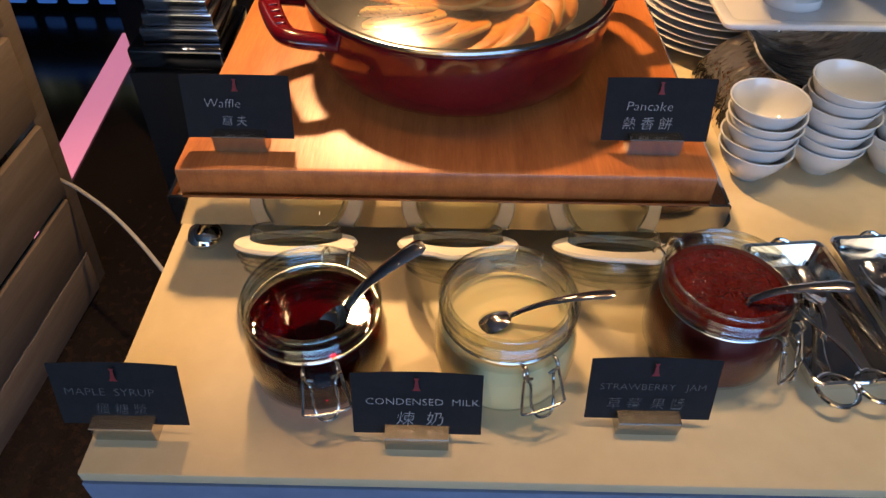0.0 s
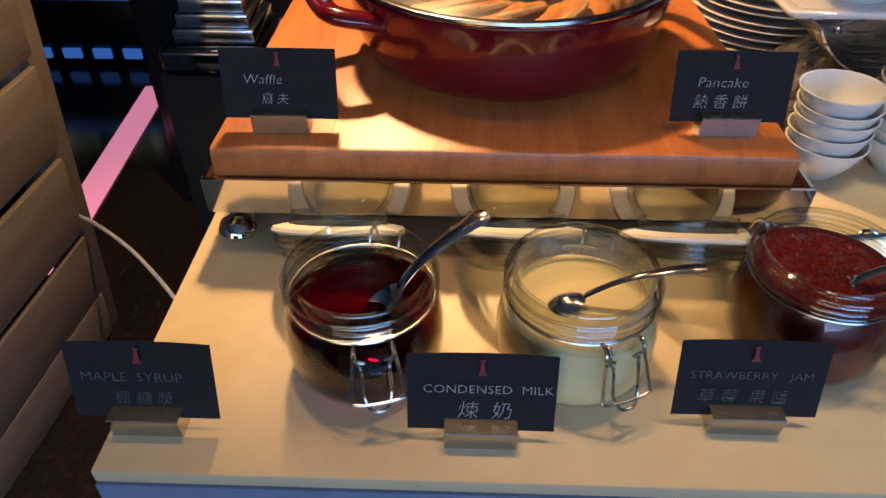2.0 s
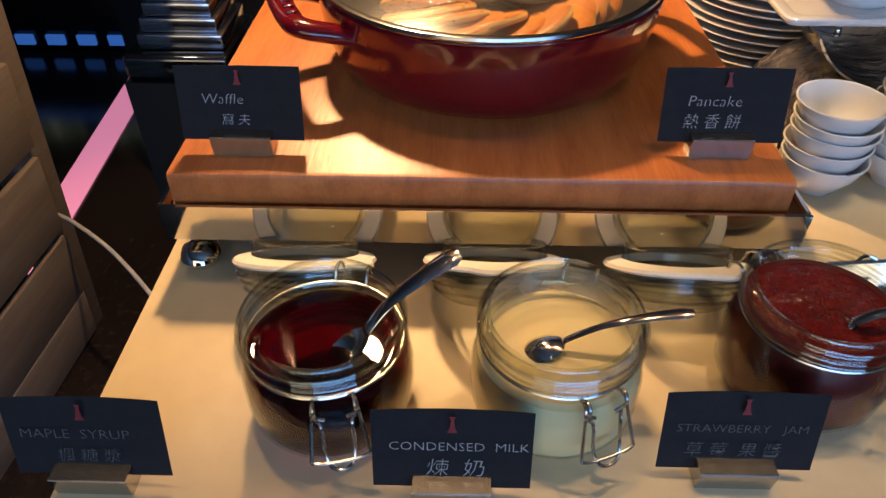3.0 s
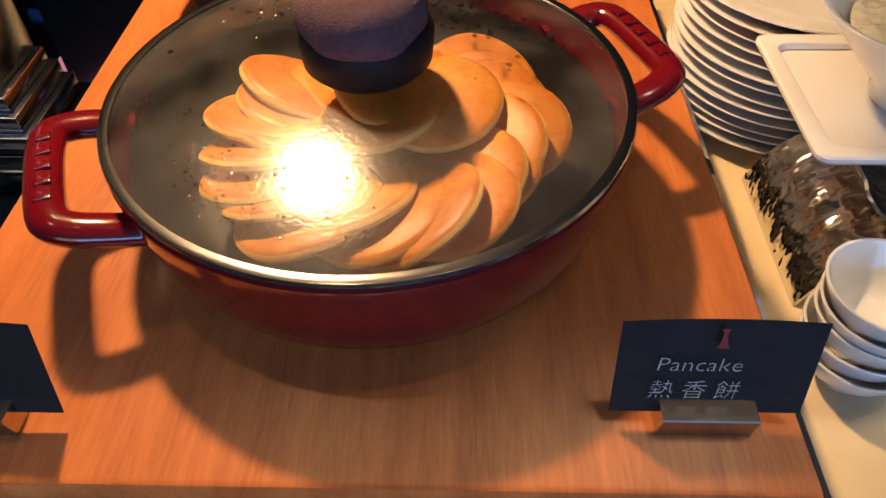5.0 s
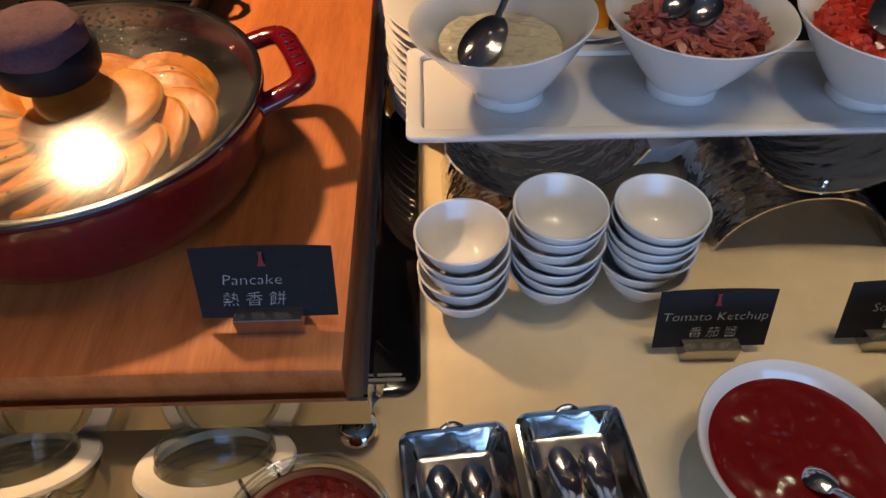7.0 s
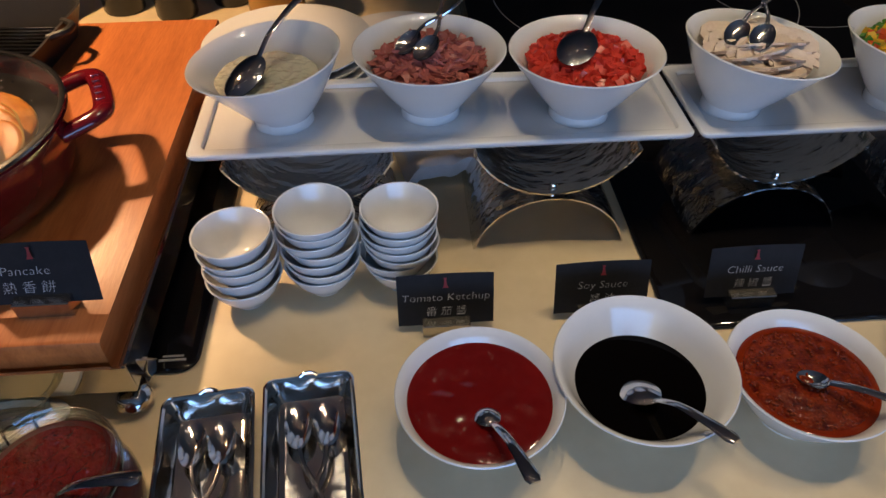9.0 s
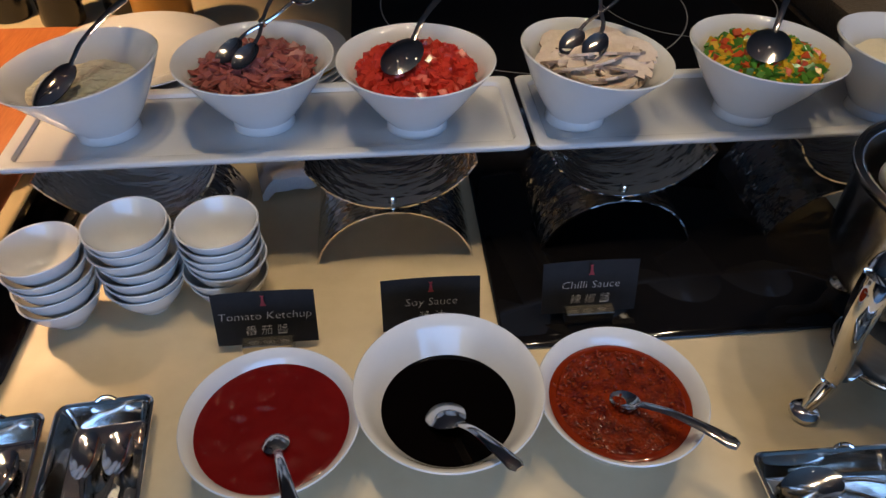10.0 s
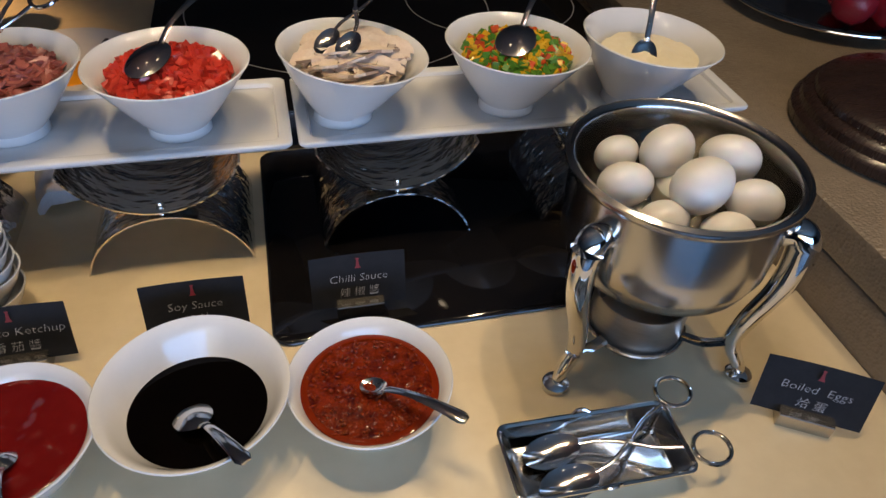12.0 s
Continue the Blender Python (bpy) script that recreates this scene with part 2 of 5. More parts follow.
    mushroom=mat("mushroom", (0.72, 0.61, 0.50), (0.56, 0.43, 0.33), 0.5, scale=60, sss=0.1),
    mushroom_dark=mat("mushroom_gills", (0.40, 0.30, 0.23), (0.26, 0.18, 0.13), 0.6, scale=90),
    green=mat("green_pepper", (0.10, 0.26, 0.03), (0.06, 0.18, 0.02), 0.25, scale=60),
    yellow=mat("yellow_pepper", (0.68, 0.42, 0.02), (0.6, 0.34, 0.015), 0.25, scale=60),
    orange=mat("red_pepper", (0.60, 0.10, 0.02), (0.5, 0.05, 0.015), 0.25, scale=60),
    cheese=mat("grated_cheese", (0.86, 0.79, 0.60), (0.82, 0.73, 0.52), 0.5, scale=80, bump=0.3, bump_scale=220),
    berry=mat("red_fruit", (0.22, 0.01, 0.02), (0.14, 0.006, 0.012), 0.25, scale=50, bump=0.5),
    lamp_lens=glow("lamp_lens", (1.0, 0.80, 0.56), 7.0),
    pink=glow("pink_strip_light", (1.0, 0.34, 0.58), 0.5),
    blue_glow=glow("blue_shelf_light", (0.05, 0.20, 0.75), 0.4),
    plastic=mat("black_plastic", (0.006, 0.006, 0.007), (0.010, 0.010, 0.011), 0.6, scale=60, spec=0.2),
    mark=mat("printed_mark", (0.30, 0.30, 0.31), (0.24, 0.24, 0.25), 0.5, scale=90),
    yolk=mat("egg_yolk_sauce", (0.75, 0.33, 0.02), (0.7, 0.28, 0.015), 0.2, scale=40),
    amber=mat("amber_bottle", (0.42, 0.22, 0.05), (0.36, 0.18, 0.04), 0.12, scale=30),
)

# ---- mesh helpers ----


def finish(ob, angle=40):
    me = ob.data
    for poly in me.polygons:
        poly.use_smooth = True
    me.set_sharp_from_angle(angle=radians(angle))
    return ob


def mesh_of(name, bm, materials, angle=40):
    bmesh.ops.recalc_face_normals(bm, faces=bm.faces)
    me = bpy.data.meshes.new(name)
    bm.to_mesh(me)
    bm.free()
    for m in (materials if isinstance(materials, (list, tuple)) else [materials]):
        me.materials.append(m)
    ob = new(name, me)
    return finish(ob, angle)


def part(name, bm, material, parent, label="", angle=40):
    ob = mesh_of(name, bm, material, angle)
    ob.parent = parent
    if label:
        tagged(ob, label)
    return ob


def thing(name, label, category, group="", kind="", at=(0, 0, 0), turn=0):
    ob = tagged(new(name), label, category, group, kind)
    ob.empty_display_size = 0.02
    ob.matrix_basis = pose(*at, 0, 0, turn)
    return ob


def solid(name, bm, material, label, category, group="", kind="", m=None, angle=40):
    ob = tagged(mesh_of(name, bm, material, angle), label, category, group, kind)
    if m is not None:
        ob.matrix_basis = m
    return ob


def box(x0, x1, y0, y1, z0, z1, bevel=0.0, segments=2, bm=None, m=None):
    bm = bm or bmesh.new()
    r = bmesh.ops.create_cube(bm, size=1.0)
    vs = r["verts"]
    bmesh.ops.scale(bm, vec=(x1 - x0, y1 - y0, z1 - z0), verts=vs)
    bmesh.ops.translate(bm, vec=((x0 + x1) / 2, (y0 + y1) / 2, (z0 + z1) / 2), verts=vs)
    if bevel:
        es = list({e for v in vs for e in v.link_edges})
        r2 = bmesh.ops.bevel(bm, geom=es, offset=bevel, segments=segments, affect="EDGES", profile=0.5)
        vs = list({v for f in r2["faces"] for v in f.verts} | {v for v in vs if v.is_valid})
    if m is not None:
        bmesh.ops.transform(bm, matrix=m, verts=[v for v in vs if v.is_valid])
    return bm


def lathe(profile, segments=64, bm=None, centre=(0, 0, 0), tilt=None, close=False):
    """Turn a profile of (radius, z) round z. tilt(r, a, z) may change the height."""
    bm = bm or bmesh.new()
    rings = []
    for r, z in profile:
        if r < 1e-6:
            rings.append([bm.verts.new((centre[0], centre[1], centre[2] + (tilt(0, 0, z) if tilt else z)))])
            continue
        ring = []
        for i in range(segments):
            a = 2 * math.pi * i / segments
            ring.append(bm.verts.new((centre[0] + r * math.cos(a), centre[1] + r * math.sin(a), centre[2] + (tilt(r, a, z) if tilt else z))))
        rings.append(ring)
    pairs = list(zip(rings, rings[1:])) + ([(rings[-1], rings[0])] if close else [])
    for a, b in pairs:
        for i in range(segments):
            j = (i + 1) % segments
            if len(a) == 1 and len(b) == 1:
                continue
            if len(a) == 1:
                bm.faces.new((a[0], b[i], b[j]))
            elif len(b) == 1:
                bm.faces.new((a[i], a[j], b[0]))
            else:
                bm.faces.new((a[i], a[j], b[j], b[i]))
    return bm


def smooth_path(points, steps=6):
    """A Catmull-Rom line through the points."""
    p = [Vector(q) for q in points]
    p = [p[0] * 2 - p[1]] + p + [p[-1] * 2 - p[-2]]
    out = []
    for i in range(1, len(p) - 2):
        for s in range(steps):
            t = s / steps
            a, b, c, d = p[i - 1:i + 3]
            out.append(0.5 * (2 * b + (c - a) * t + (2 * a - 5 * b + 4 * c - d) * t * t + (3 * b - a - 3 * c + d) * t ** 3))
    out.append(p[-2])
    return out


def tube(points, radius, sides=8, bm=None, closed=False, flat=1.0, up=(0, 0, 1)):
    """A tube along points. radius: a number or one for each point; flat squeezes it along up."""
    bm = bm or bmesh.new()
    pts = [Vector(q) for q in points]
    n = len(pts)
    rad = radius if isinstance(radius, (list, tuple)) else [radius] * n
    rings = []
    for i, q in enumerate(pts):
        a = pts[i - 1] if (i or closed) else pts[i]
        b = pts[(i + 1) % n] if (i < n - 1 or closed) else pts[i]
        d = (b - a).normalized()
        u = Vector(up)
        if abs(d.dot(u)) > 0.95:
            u = Vector((1, 0, 0)) if abs(d.x) < 0.9 else Vector((0, 1, 0))
        side = d.cross(u).normalized()
        top = side.cross(d).normalized()
        rings.append([bm.verts.new(q + rad[i] * (math.cos(t) * side + flat * math.sin(t) * top)) for t in [2 * math.pi * k / sides for k in range(sides)]])
    for i in range(n if closed else n - 1):
        a, b = rings[i], rings[(i + 1) % n]
        for k in range(sides):
            bm.faces.new((a[k], a[(k + 1) % sides], b[(k + 1) % sides], b[k]))
    if not closed:
        bm.faces.new(rings[0][::-1])
        bm.faces.new(rings[-1])
    return bm


def ring_points(c, r, n=48, z=0.0, a0=0.0, a1=2 * math.pi, closed=True):
    k = n if closed else n - 1
    return [(c[0] + r * math.cos(a0 + (a1 - a0) * i / k), c[1] + r * math.sin(a0 + (a1 - a0) * i / k), c[2] + z) for i in range(n)]


def rounded_rect(w, h, r, n=6):
    out = []
    for cx, cy, a0 in ((w / 2 - r, h / 2 - r, 0), (-w / 2 + r, h / 2 - r, 90), (-w / 2 + r, -h / 2 + r, 180), (w / 2 - r, -h / 2 + r, 270)):
        for i in range(n + 1):
            a = radians(a0 + 90 * i / n)
            out.append((cx + r * math.cos(a), cy + r * math.sin(a)))
    return out


def loft(loops, bm=None, cap=(True, True)):
    """Join loops of equal length one after another."""
    bm = bm or bmesh.new()
    rs = [[bm.verts.new(q) for q in lp] for lp in loops]
    n = len(rs[0])
    for a, b in zip(rs, rs[1:]):
        for i in range(n):
            bm.faces.new((a[i], a[(i + 1) % n], b[(i + 1) % n], b[i]))
    if cap[0]:
        bm.faces.new(rs[0][::-1])
    if cap[1]:
        bm.faces.new(rs[-1])
    return bm


def writing(name, text, size, material, parent, m, label="", squeeze=1.0):
    """Words as a thin flat mesh under a card."""
    cu = bpy.data.curves.new(name, "FONT")
    cu.body, cu.size, cu.align_x, cu.align_y, cu.extrude, cu.resolution_u = text, size, "CENTER", "CENTER", 0.00005, 2
    cu.offset = -size * (0.021 if text.isascii() else 0.017)
    cu.shear = 0.0 if text.isupper() else 0.12
    ob = bpy.data.objects.new(name, cu)
    scene.collection.objects.link(ob)
    bpy.context.view_layer.update()
    me = bpy.data.meshes.new_from_object(ob.evaluated_get(bpy.context.evaluated_depsgraph_get()))
    bpy.data.objects.remove(ob)
    me.materials.clear()
    me.materials.append(material)
    w = new(name, me)
    w.parent = parent
    w.matrix_basis = m @ Matrix.Diagonal((squeeze, 1, 1, 1))
    if label:
        tagged(w, label)
    return w


# ---- the room ----
FLOOR = -0.95


def setting(name, bm, material, label, category="structure"):
    return solid(name, bm, material, label, category, kind="structure")


setting("floor", box(-4, 6, -3, 6, FLOOR - 0.1, FLOOR), M["granite"], "dark polished granite floor of the restaurant", "floor")
setting("ceiling", box(-4, 6, -3, 6, 1.9, 2.0), M["ceiling"], "beige painted restaurant ceiling", "ceiling")
setting("wall_west", box(-4.1, -4, -3, 6, FLOOR, 1.9), M["wall"], "plain dark wall of the restaurant", "wall")
setting("wall_east", box(6, 6.1, -3, 6, FLOOR, 1.9), M["wall"], "plain dark wall of the restaurant", "wall")
setting("wall_north", box(-4, 6, 6, 6.1, FLOOR, 1.9), M["wall"], "plain dark wall behind the buffet", "wall")
wb = box(-4, 6, -3.1, -3, FLOOR, 0.0)
box(-4, 6, -3.1, -3, 1.75, 1.9, bm=wb)
box(-4, -2.3, -3.1, -3, 0.0, 1.75, bm=wb)
box(3.1, 6, -3.1, -3, 0.0, 1.75, bm=wb)
setting("wall_south", wb, M["wall"], "dark wall with a wide daylight window opening", "wall")
setting("buffet_base", box(-0.205, 1.36, 0.42, 1.95, FLOOR, -0.0125), M["black"], "black base cabinet under the stone buffet counter", "cabinet")

# the counter top, with its worn front edge
ct = box(-0.214, 1.375, 0.3825, 2.0, -0.012, 0.0, 0.002, 2)
counter = setting("counter", ct, M["stone"], "cream stone buffet counter top with a rounded edge", "counter")
setting("counter_front", box(-0.214, 1.375, 0.381, 0.415, FLOOR + 0.08, -0.0125, 0.001), M["front_paint"], "blue-grey painted front panel of the buffet counter", "panel")

# raised leather-covered ledge at the end of the counter
lb = box(1.376, 2.6, -0.6, 2.6, FLOOR, 0.062, 0.004)
setting("ledge", lb, M["leather"], "raised ledge covered in brown grained leather", "ledge")
setting("ledge_top", box(1.371, 2.62, -0.62, 2.62, 0.0665, 0.113, 0.005), M["leather"], "thick brown leather-covered top of the raised ledge", "ledge")


def hob(name, x0, x1, y0, y1, label, rings):
    th = thing(name, label, "hob")
    bm = loft([[(x + (x0 + x1) / 2, y + (y0 + y1) / 2, z) for x, y in rounded_rect(x1 - x0 - e, y1 - y0 - e, 0.018)] for z, e in ((0.0006, 0), (0.003, 0), (0.004, 0.002))])
    part("glass_top", bm, M["hob"], th)
    edge = [((x + (x0 + x1) / 2), (y + (y0 + y1) / 2), 0.0024) for x, y in rounded_rect(x1 - x0 + 0.001, y1 - y0 + 0.001, 0.018)]
    part("edge_trim", tube(edge, 0.0014, 6, closed=True), M["black"], th, "thin black edge trim")
    for c, r in rings:
        part("cooking_zone_ring", tube(ring_points((*c, 0.0042), r, 96), 0.0009, 4, closed=True, flat=0.3), M["mark"], th, "thin pale printed ring")
    return th


hob("induction_hob", -0.165, 0.337, 0.66, 1.30, "black glass induction hob under the wooden board", [((0.08, 0.97), 0.11)])
hob("induction_hob", 0.806, 1.235, 0.674, 1.015, "black glass induction hob set in the counter", [])
unit = thing("induction_unit", "raised black glass induction unit with printed rings", "hob")
part("housing", box(0.662, 1.366, 1.022, 1.95, 0.0005, 0.056, 0.002), M["black"], unit)
part("glass_top", box(0.660, 1.368, 1.020, 1.952, 0.0565, 0.060, 0.0012), M["hob"], unit)
for c, r in (((0.955, 1.353), 0.248), ((1.212, 1.345), 0.145)):
    part("cooking_zone_ring", tube(ring_points((*c, 0.0602), r, 120), 0.0010, 4, closed=True, flat=0.3), M["mark"], unit, "thin pale printed ring")
for x in (0.735, 0.775):
    part("printed_symbol", tube(ring_points((x, 1.20, 0.0602), 0.007, 20), 0.0008, 4, closed=True, flat=0.3), M["mark"], unit, "small pale printed ring symbol")

# ---- recessed ceiling lamps ----


def downlight(x, y):
    th = thing("ceiling_lamp", "round recessed ceiling lamp with a steel ring", "lamp", "recessed ceiling lamps", at=(x, y, 1.9))
    part("ring", lathe([(0.028, -0.001), (0.042, -0.002), (0.044, -0.006), (0.030, -0.008), (0.026, -0.004)], 32, close=True), M["satin"], th)
    part("lens", lathe([(0, -0.006), (0.015, -0.0055), (0.0255, -0.003)], 24), M["lamp_lens"], th, "glowing frosted lens")


for dx in (-0.75, -0.2, 0.36, 0.92, 1.5):
    for dy in (-0.5, 0.8, 1.5):
        downlight(dx, dy)

# ---- cards ----


def name_card(x, y, z, words, signs, turn=0.0, lean=17.0, label="", w=0.095, h=0.057, clip=0.047, clip_dx=0.0, size=0.0105, sign_size=0.0115, lift=0.010, ink="ink", word_dx=0.0, sign_dx=0.0):
    th = thing("name_card", label, "sign", "buffet name cards", at=(x, y, z), turn=turn)
    # a metal block with a sloping front and a slot
    loops = []
    for xs in (-clip / 2, clip / 2):
        loops.append([(xs + clip_dx, -0.0095, 0.0), (xs + clip_dx, 0.008, 0.0), (xs + clip_dx, 0.006, 0.0165), (xs + clip_dx, 0.0054, 0.0172), (xs + clip_dx, -0.0108, 0.0172), (xs + clip_dx, -0.0115, 0.0165)])
    part("holder", loft(loops), M["satin"], th, "small satin steel card holder block", 20)
    bm = bmesh.new()
    n, t = 10, 0.0004
    grid = []
    for side in (0, 1):
        rows = []
        for k in (0, 1):
            rows.append([bm.verts.new((w * (i / n - 0.5), (0.0016 - 0.0028 * (2 * i / n - 1) ** 2 * k) + t * side, h * k)) for i in range(n + 1)])
        grid.append(rows)
    for i in range(n):
        for s in (0, 1):
            bm.faces.new((grid[s][0][i], grid[s][0][i + 1], grid[s][1][i + 1], grid[s][1][i]))
        for k in (0, 1):
            bm.faces.new((grid[0][k][i], grid[0][k][i + 1], grid[1][k][i + 1], grid[1][k][i]))
    for i in (0, n):
        bm.faces.new((grid[0][0][i], grid[0][1][i], grid[1][1][i], grid[1][0][i]))
    card = part("card", bm, M["card"], th, "slightly bowed black card")
    card.matrix_basis = pose(0, -0.003, lift, -lean)
    writing("lettering", words, size, M[ink], card, pose(word_dx, -0.0012, h * 0.56, 90), "white handwritten words", 1.1)
    writing("lettering", signs, sign_size, M[ink], card, pose(sign_dx, -0.0012, h * 0.28, 90), "white handwritten Chinese characters", 1.0)
    lg = bmesh.new()
    tw = [(-0.0035, 0), (0.0035, 0), (0.002, 0.003), (0.001, 0.010), (0.0022, 0.0125), (-0.0022, 0.0125), (-0.001, 0.010), (-0.002, 0.003)]
    fa, fb = [lg.verts.new((a, 0, b)) for a, b in tw], [lg.verts.new((a, 0.0003, b)) for a, b in tw]
    lg.faces.new(fa), lg.faces.new(fb[::-1])
    for i in range(8):
        lg.faces.new((fa[i], fa[(i + 1) % 8], fb[(i + 1) % 8], fb[i]))
    mark = part("red_mark", lg, M["red_ink"], card, "small red printed mark")
    mark.matrix_basis = pose(0.0, -0.0026, h * 0.76, -2) @ Matrix.Scale(0.85, 4)
    return th


BOARD = 0.095
name_card(-0.186, 0.420, 0.0, "MAPLE  SYRUP", "楓 糖 漿", label="black card lettered maple syrup in a steel holder", ink="faint_ink", size=0.0095, sign_size=0.011, word_dx=-0.006)
name_card(0.033, 0.417, 0.0, "CONDENSED  MILK", "煉  奶", label="black card lettered condensed milk in a steel holder", size=0.0086, sign_size=0.014, word_dx=0.004, sign_dx=0.002)
name_card(0.207, 0.434, 0.0, "STRAWBERRY   JAM", "草 莓  果 醬", label="black card lettered strawberry jam in a steel holder", size=0.0082, ink="faint_ink", sign_dx=-0.004)
name_card(-0.134, 0.656, BOARD, "Waffle", "窩 夫", label="black card lettered waffle on the wooden board", size=0.0112, sign_size=0.010, word_dx=-0.013, sign_dx=-0.004)
name_card(0.236, 0.662, BOARD, "Pancake", "熱 香 餅", label="black card lettered pancake on the wooden board", size=0.0116, sign_size=0.0125, word_dx=-0.0085, sign_dx=-0.009)
name_card(0.580, 0.695, 0.0, "Tomato Ketchup", "番 茄 醬", label="black card lettered tomato ketchup behind its bowl", size=0.0115)
name_card(0.737, 0.700, 0.0, "Soy Sauce", "醬 油", label="black card lettered soy sauce behind its bowl", size=0.0115)
name_card(0.894, 0.706, 0.004, "Chilli Sauce", "辣 椒 醬", label="black card lettered chilli sauce on the black hob", size=0.0115)
name_card(1.270, 0.492, 0.0, "Boiled  Eggs", "烚 蛋", turn=-31, label="black card lettered boiled eggs beside the kettle", size=0.0115)

# ---- riser, wooden board ----
riser = thing("chrome_riser", "mirror-polished steel riser under the wooden board", "stand", at=(0, 0, 0))
rx0, rx1, ry0, ry1 = -0.198, 0.303, 0.614, 1.245
for nm, b in (("front_band", (rx0, rx1, ry0, ry0 + 0.003)), ("back_band", (rx0, rx1, ry1 - 0.003, ry1)), ("side_band", (rx0, rx0 + 0.003, ry0 + 0.003, ry1 - 0.003)), ("side_band", (rx1 - 0.003, rx1, ry0 + 0.003, ry1 - 0.003))):
    bb = box(*b, 0.036, 0.070)
    for v in bb.verts:
        # the front band leans out a little at its top
        v.co.y -= 0.0022 * (v.co.z - 0.036) / 0.034 if nm == "front_band" else 0
    part(nm, bb, M["chrome"], riser)
part("shelf", box(rx0 + 0.003, rx1 - 0.003, ry0 + 0.003, ry1 - 0.003, 0.046, 0.050), M["satin"], riser)
for lx in (rx0 + 0.018, rx1 - 0.012):
    for ly, s in ((ry0 + 0.016, -1), (ry1 - 0.016, 1)):
        yy = ly - s * 0.0165
        prof = [(0.021, 0.0375, 0.0), (0.020, 0.031, 0.0), (0.018, 0.023, 0.001), (0.012, 0.017, 0.004), (0.009, 0.012, 0.010)]
        lg = loft([[(lx - w, yy + s * d, z), (lx + w, yy + s * d, z), (lx + w, yy + s * (d - 0.003), z - 0.001), (lx - w, yy + s * (d - 0.003), z - 0.001)] for w, z, d in prof])
        leg = part("leg", lg, M["chrome"], riser)
        part("ball_foot", lathe([(0, 0.0), (0.008, 0.0012), (0.0145, 0.006), (0.0168, 0.012), (0.0145, 0.0185), (0.008, 0.0225), (0, 0.0235)], 28, centre=(lx, yy + s * 0.022, 0.0)), M["chrome"], leg)

board = thing("wooden_board", "thick maple butcher board resting in the steel riser", "board")
bx0, bx1, by0, by1 = -0.188, 0.287, 0.621, 1.236
cuts = [bx0]
rnd = random.Random(4)
while cuts[-1] < bx1 - 0.05:
    cuts.append(cuts[-1] + rnd.uniform(0.036, 0.056))
cuts.append(bx1)
for i, (a, b) in enumerate(zip(cuts, cuts[1:])):
    bm = bmesh.new()
    r = 0.004
    prof = [(by0 + 0.001, 0.0505), (by0, 0.053), (by0, BOARD - r), (by0 + 0.0012, BOARD - 0.0012), (by0 + r, BOARD), (by1 - r, BOARD), (by1, BOARD - r), (by1, 0.0505)]
    lo = [(a, y, z - (0.0012 if i == 0 and z > 0.09 else 0)) for y, z in prof]
    hi = [(b, y, z - (0.0012 if i == len(cuts) - 2 and z > 0.09 else 0)) for y, z in prof]
    part("stave", loft([lo, hi], bm), M["maple"], board)

# ---- red pot with glass lid ----
PX, PY, PZ = 0.059, 0.836, BOARD
pot = thing("casserole", "round red enamelled cast-iron casserole on the wooden board", "pot", at=(PX, PY, PZ), turn=22)
pot.scale = (1.055, 1.055, 1.0)
part("body", lathe([(0, 0.003), (0.085, 0.003), (0.118, 0.0005), (0.1275, 0.004), (0.1355, 0.013), (0.1425, 0.032), (0.1470, 0.058), (0.149, 0.074), (0.149, 0.077), (0.147, 0.0785), (0.144, 0.0775), (0.141, 0.060), (0.134, 0.036), (0.122, 0.016), (0.108, 0.010), (0, 0.009)], 96), M["red"], pot)
part("inner_coating", lathe([(0.1395, 0.060), (0.1325, 0.036), (0.121, 0.0175), (0.107, 0.0115), (0, 0.0105)], 64), M["black_enamel"], pot, "matt black enamel inside")
for s in (1, -1):
    pts = smooth_path([(s * 0.134, -0.046, 0.058), (s * 0.152, -0.046, 0.064), (s * 0.168, -0.043, 0.068), (s * 0.177, -0.033, 0.070), (s * 0.179, 0.0, 0.070), (s * 0.177, 0.033, 0.070), (s * 0.168, 0.043, 0.068), (s * 0.152, 0.046, 0.064), (s * 0.134, 0.046, 0.058)], 5)
    hd = part("handle", tube(pts, [0.0105] * len(pts), 12, flat=0.75), M["red"], pot)
    for k in range(5):
        y = (k - 2) * 0.0125
        bar = part("raised_letter", box(s * 0.177 - 0.004, s * 0.177 + 0.004, y - 0.003, y + 0.003, 0.0768, 0.0790, 0.0006), M["red"], hd, "illegible raised letter on the handle")
lid = part("glass_lid", lathe([(0.1450, 0.0815), (0.127, 0.0862), (0.106, 0.090), (0.08, 0.0942), (0.05, 0.0975), (0.02, 0.0988), (0.0, 0.099)], 96), M["lid_glass"], pot, "domed glass lid, scratched and beaded with steam")
part("lid_rim", lathe([(0.1445, 0.0795), (0.1478, 0.0795), (0.1490, 0.0808), (0.1484, 0.0832), (0.1466, 0.0838), (0.1432, 0.0836), (0.1432, 0.0826)], 96, close=True), M["lid_rim"], lid, "brushed steel lid rim")
knob = part("knob", lathe([(0, 0.109), (0.024, 0.1095), (0.032, 0.111), (0.0355, 0.115), (0.0365, 0.124), (0.0368, 0.132), (0.034, 0.136), (0, 0.136)], 40), M["plastic"], lid, "black plastic lid knob")
knob.matrix_basis = pose(0, 0, -0.0115)
kc = lathe([(0.0345, 0.131), (0.0375, 0.134), (0.0385, 0.140), (0.0375, 0.148), (0.033, 0.1545), (0.025, 0.158), (0.012, 0.1595), (0, 0.160)], 40)
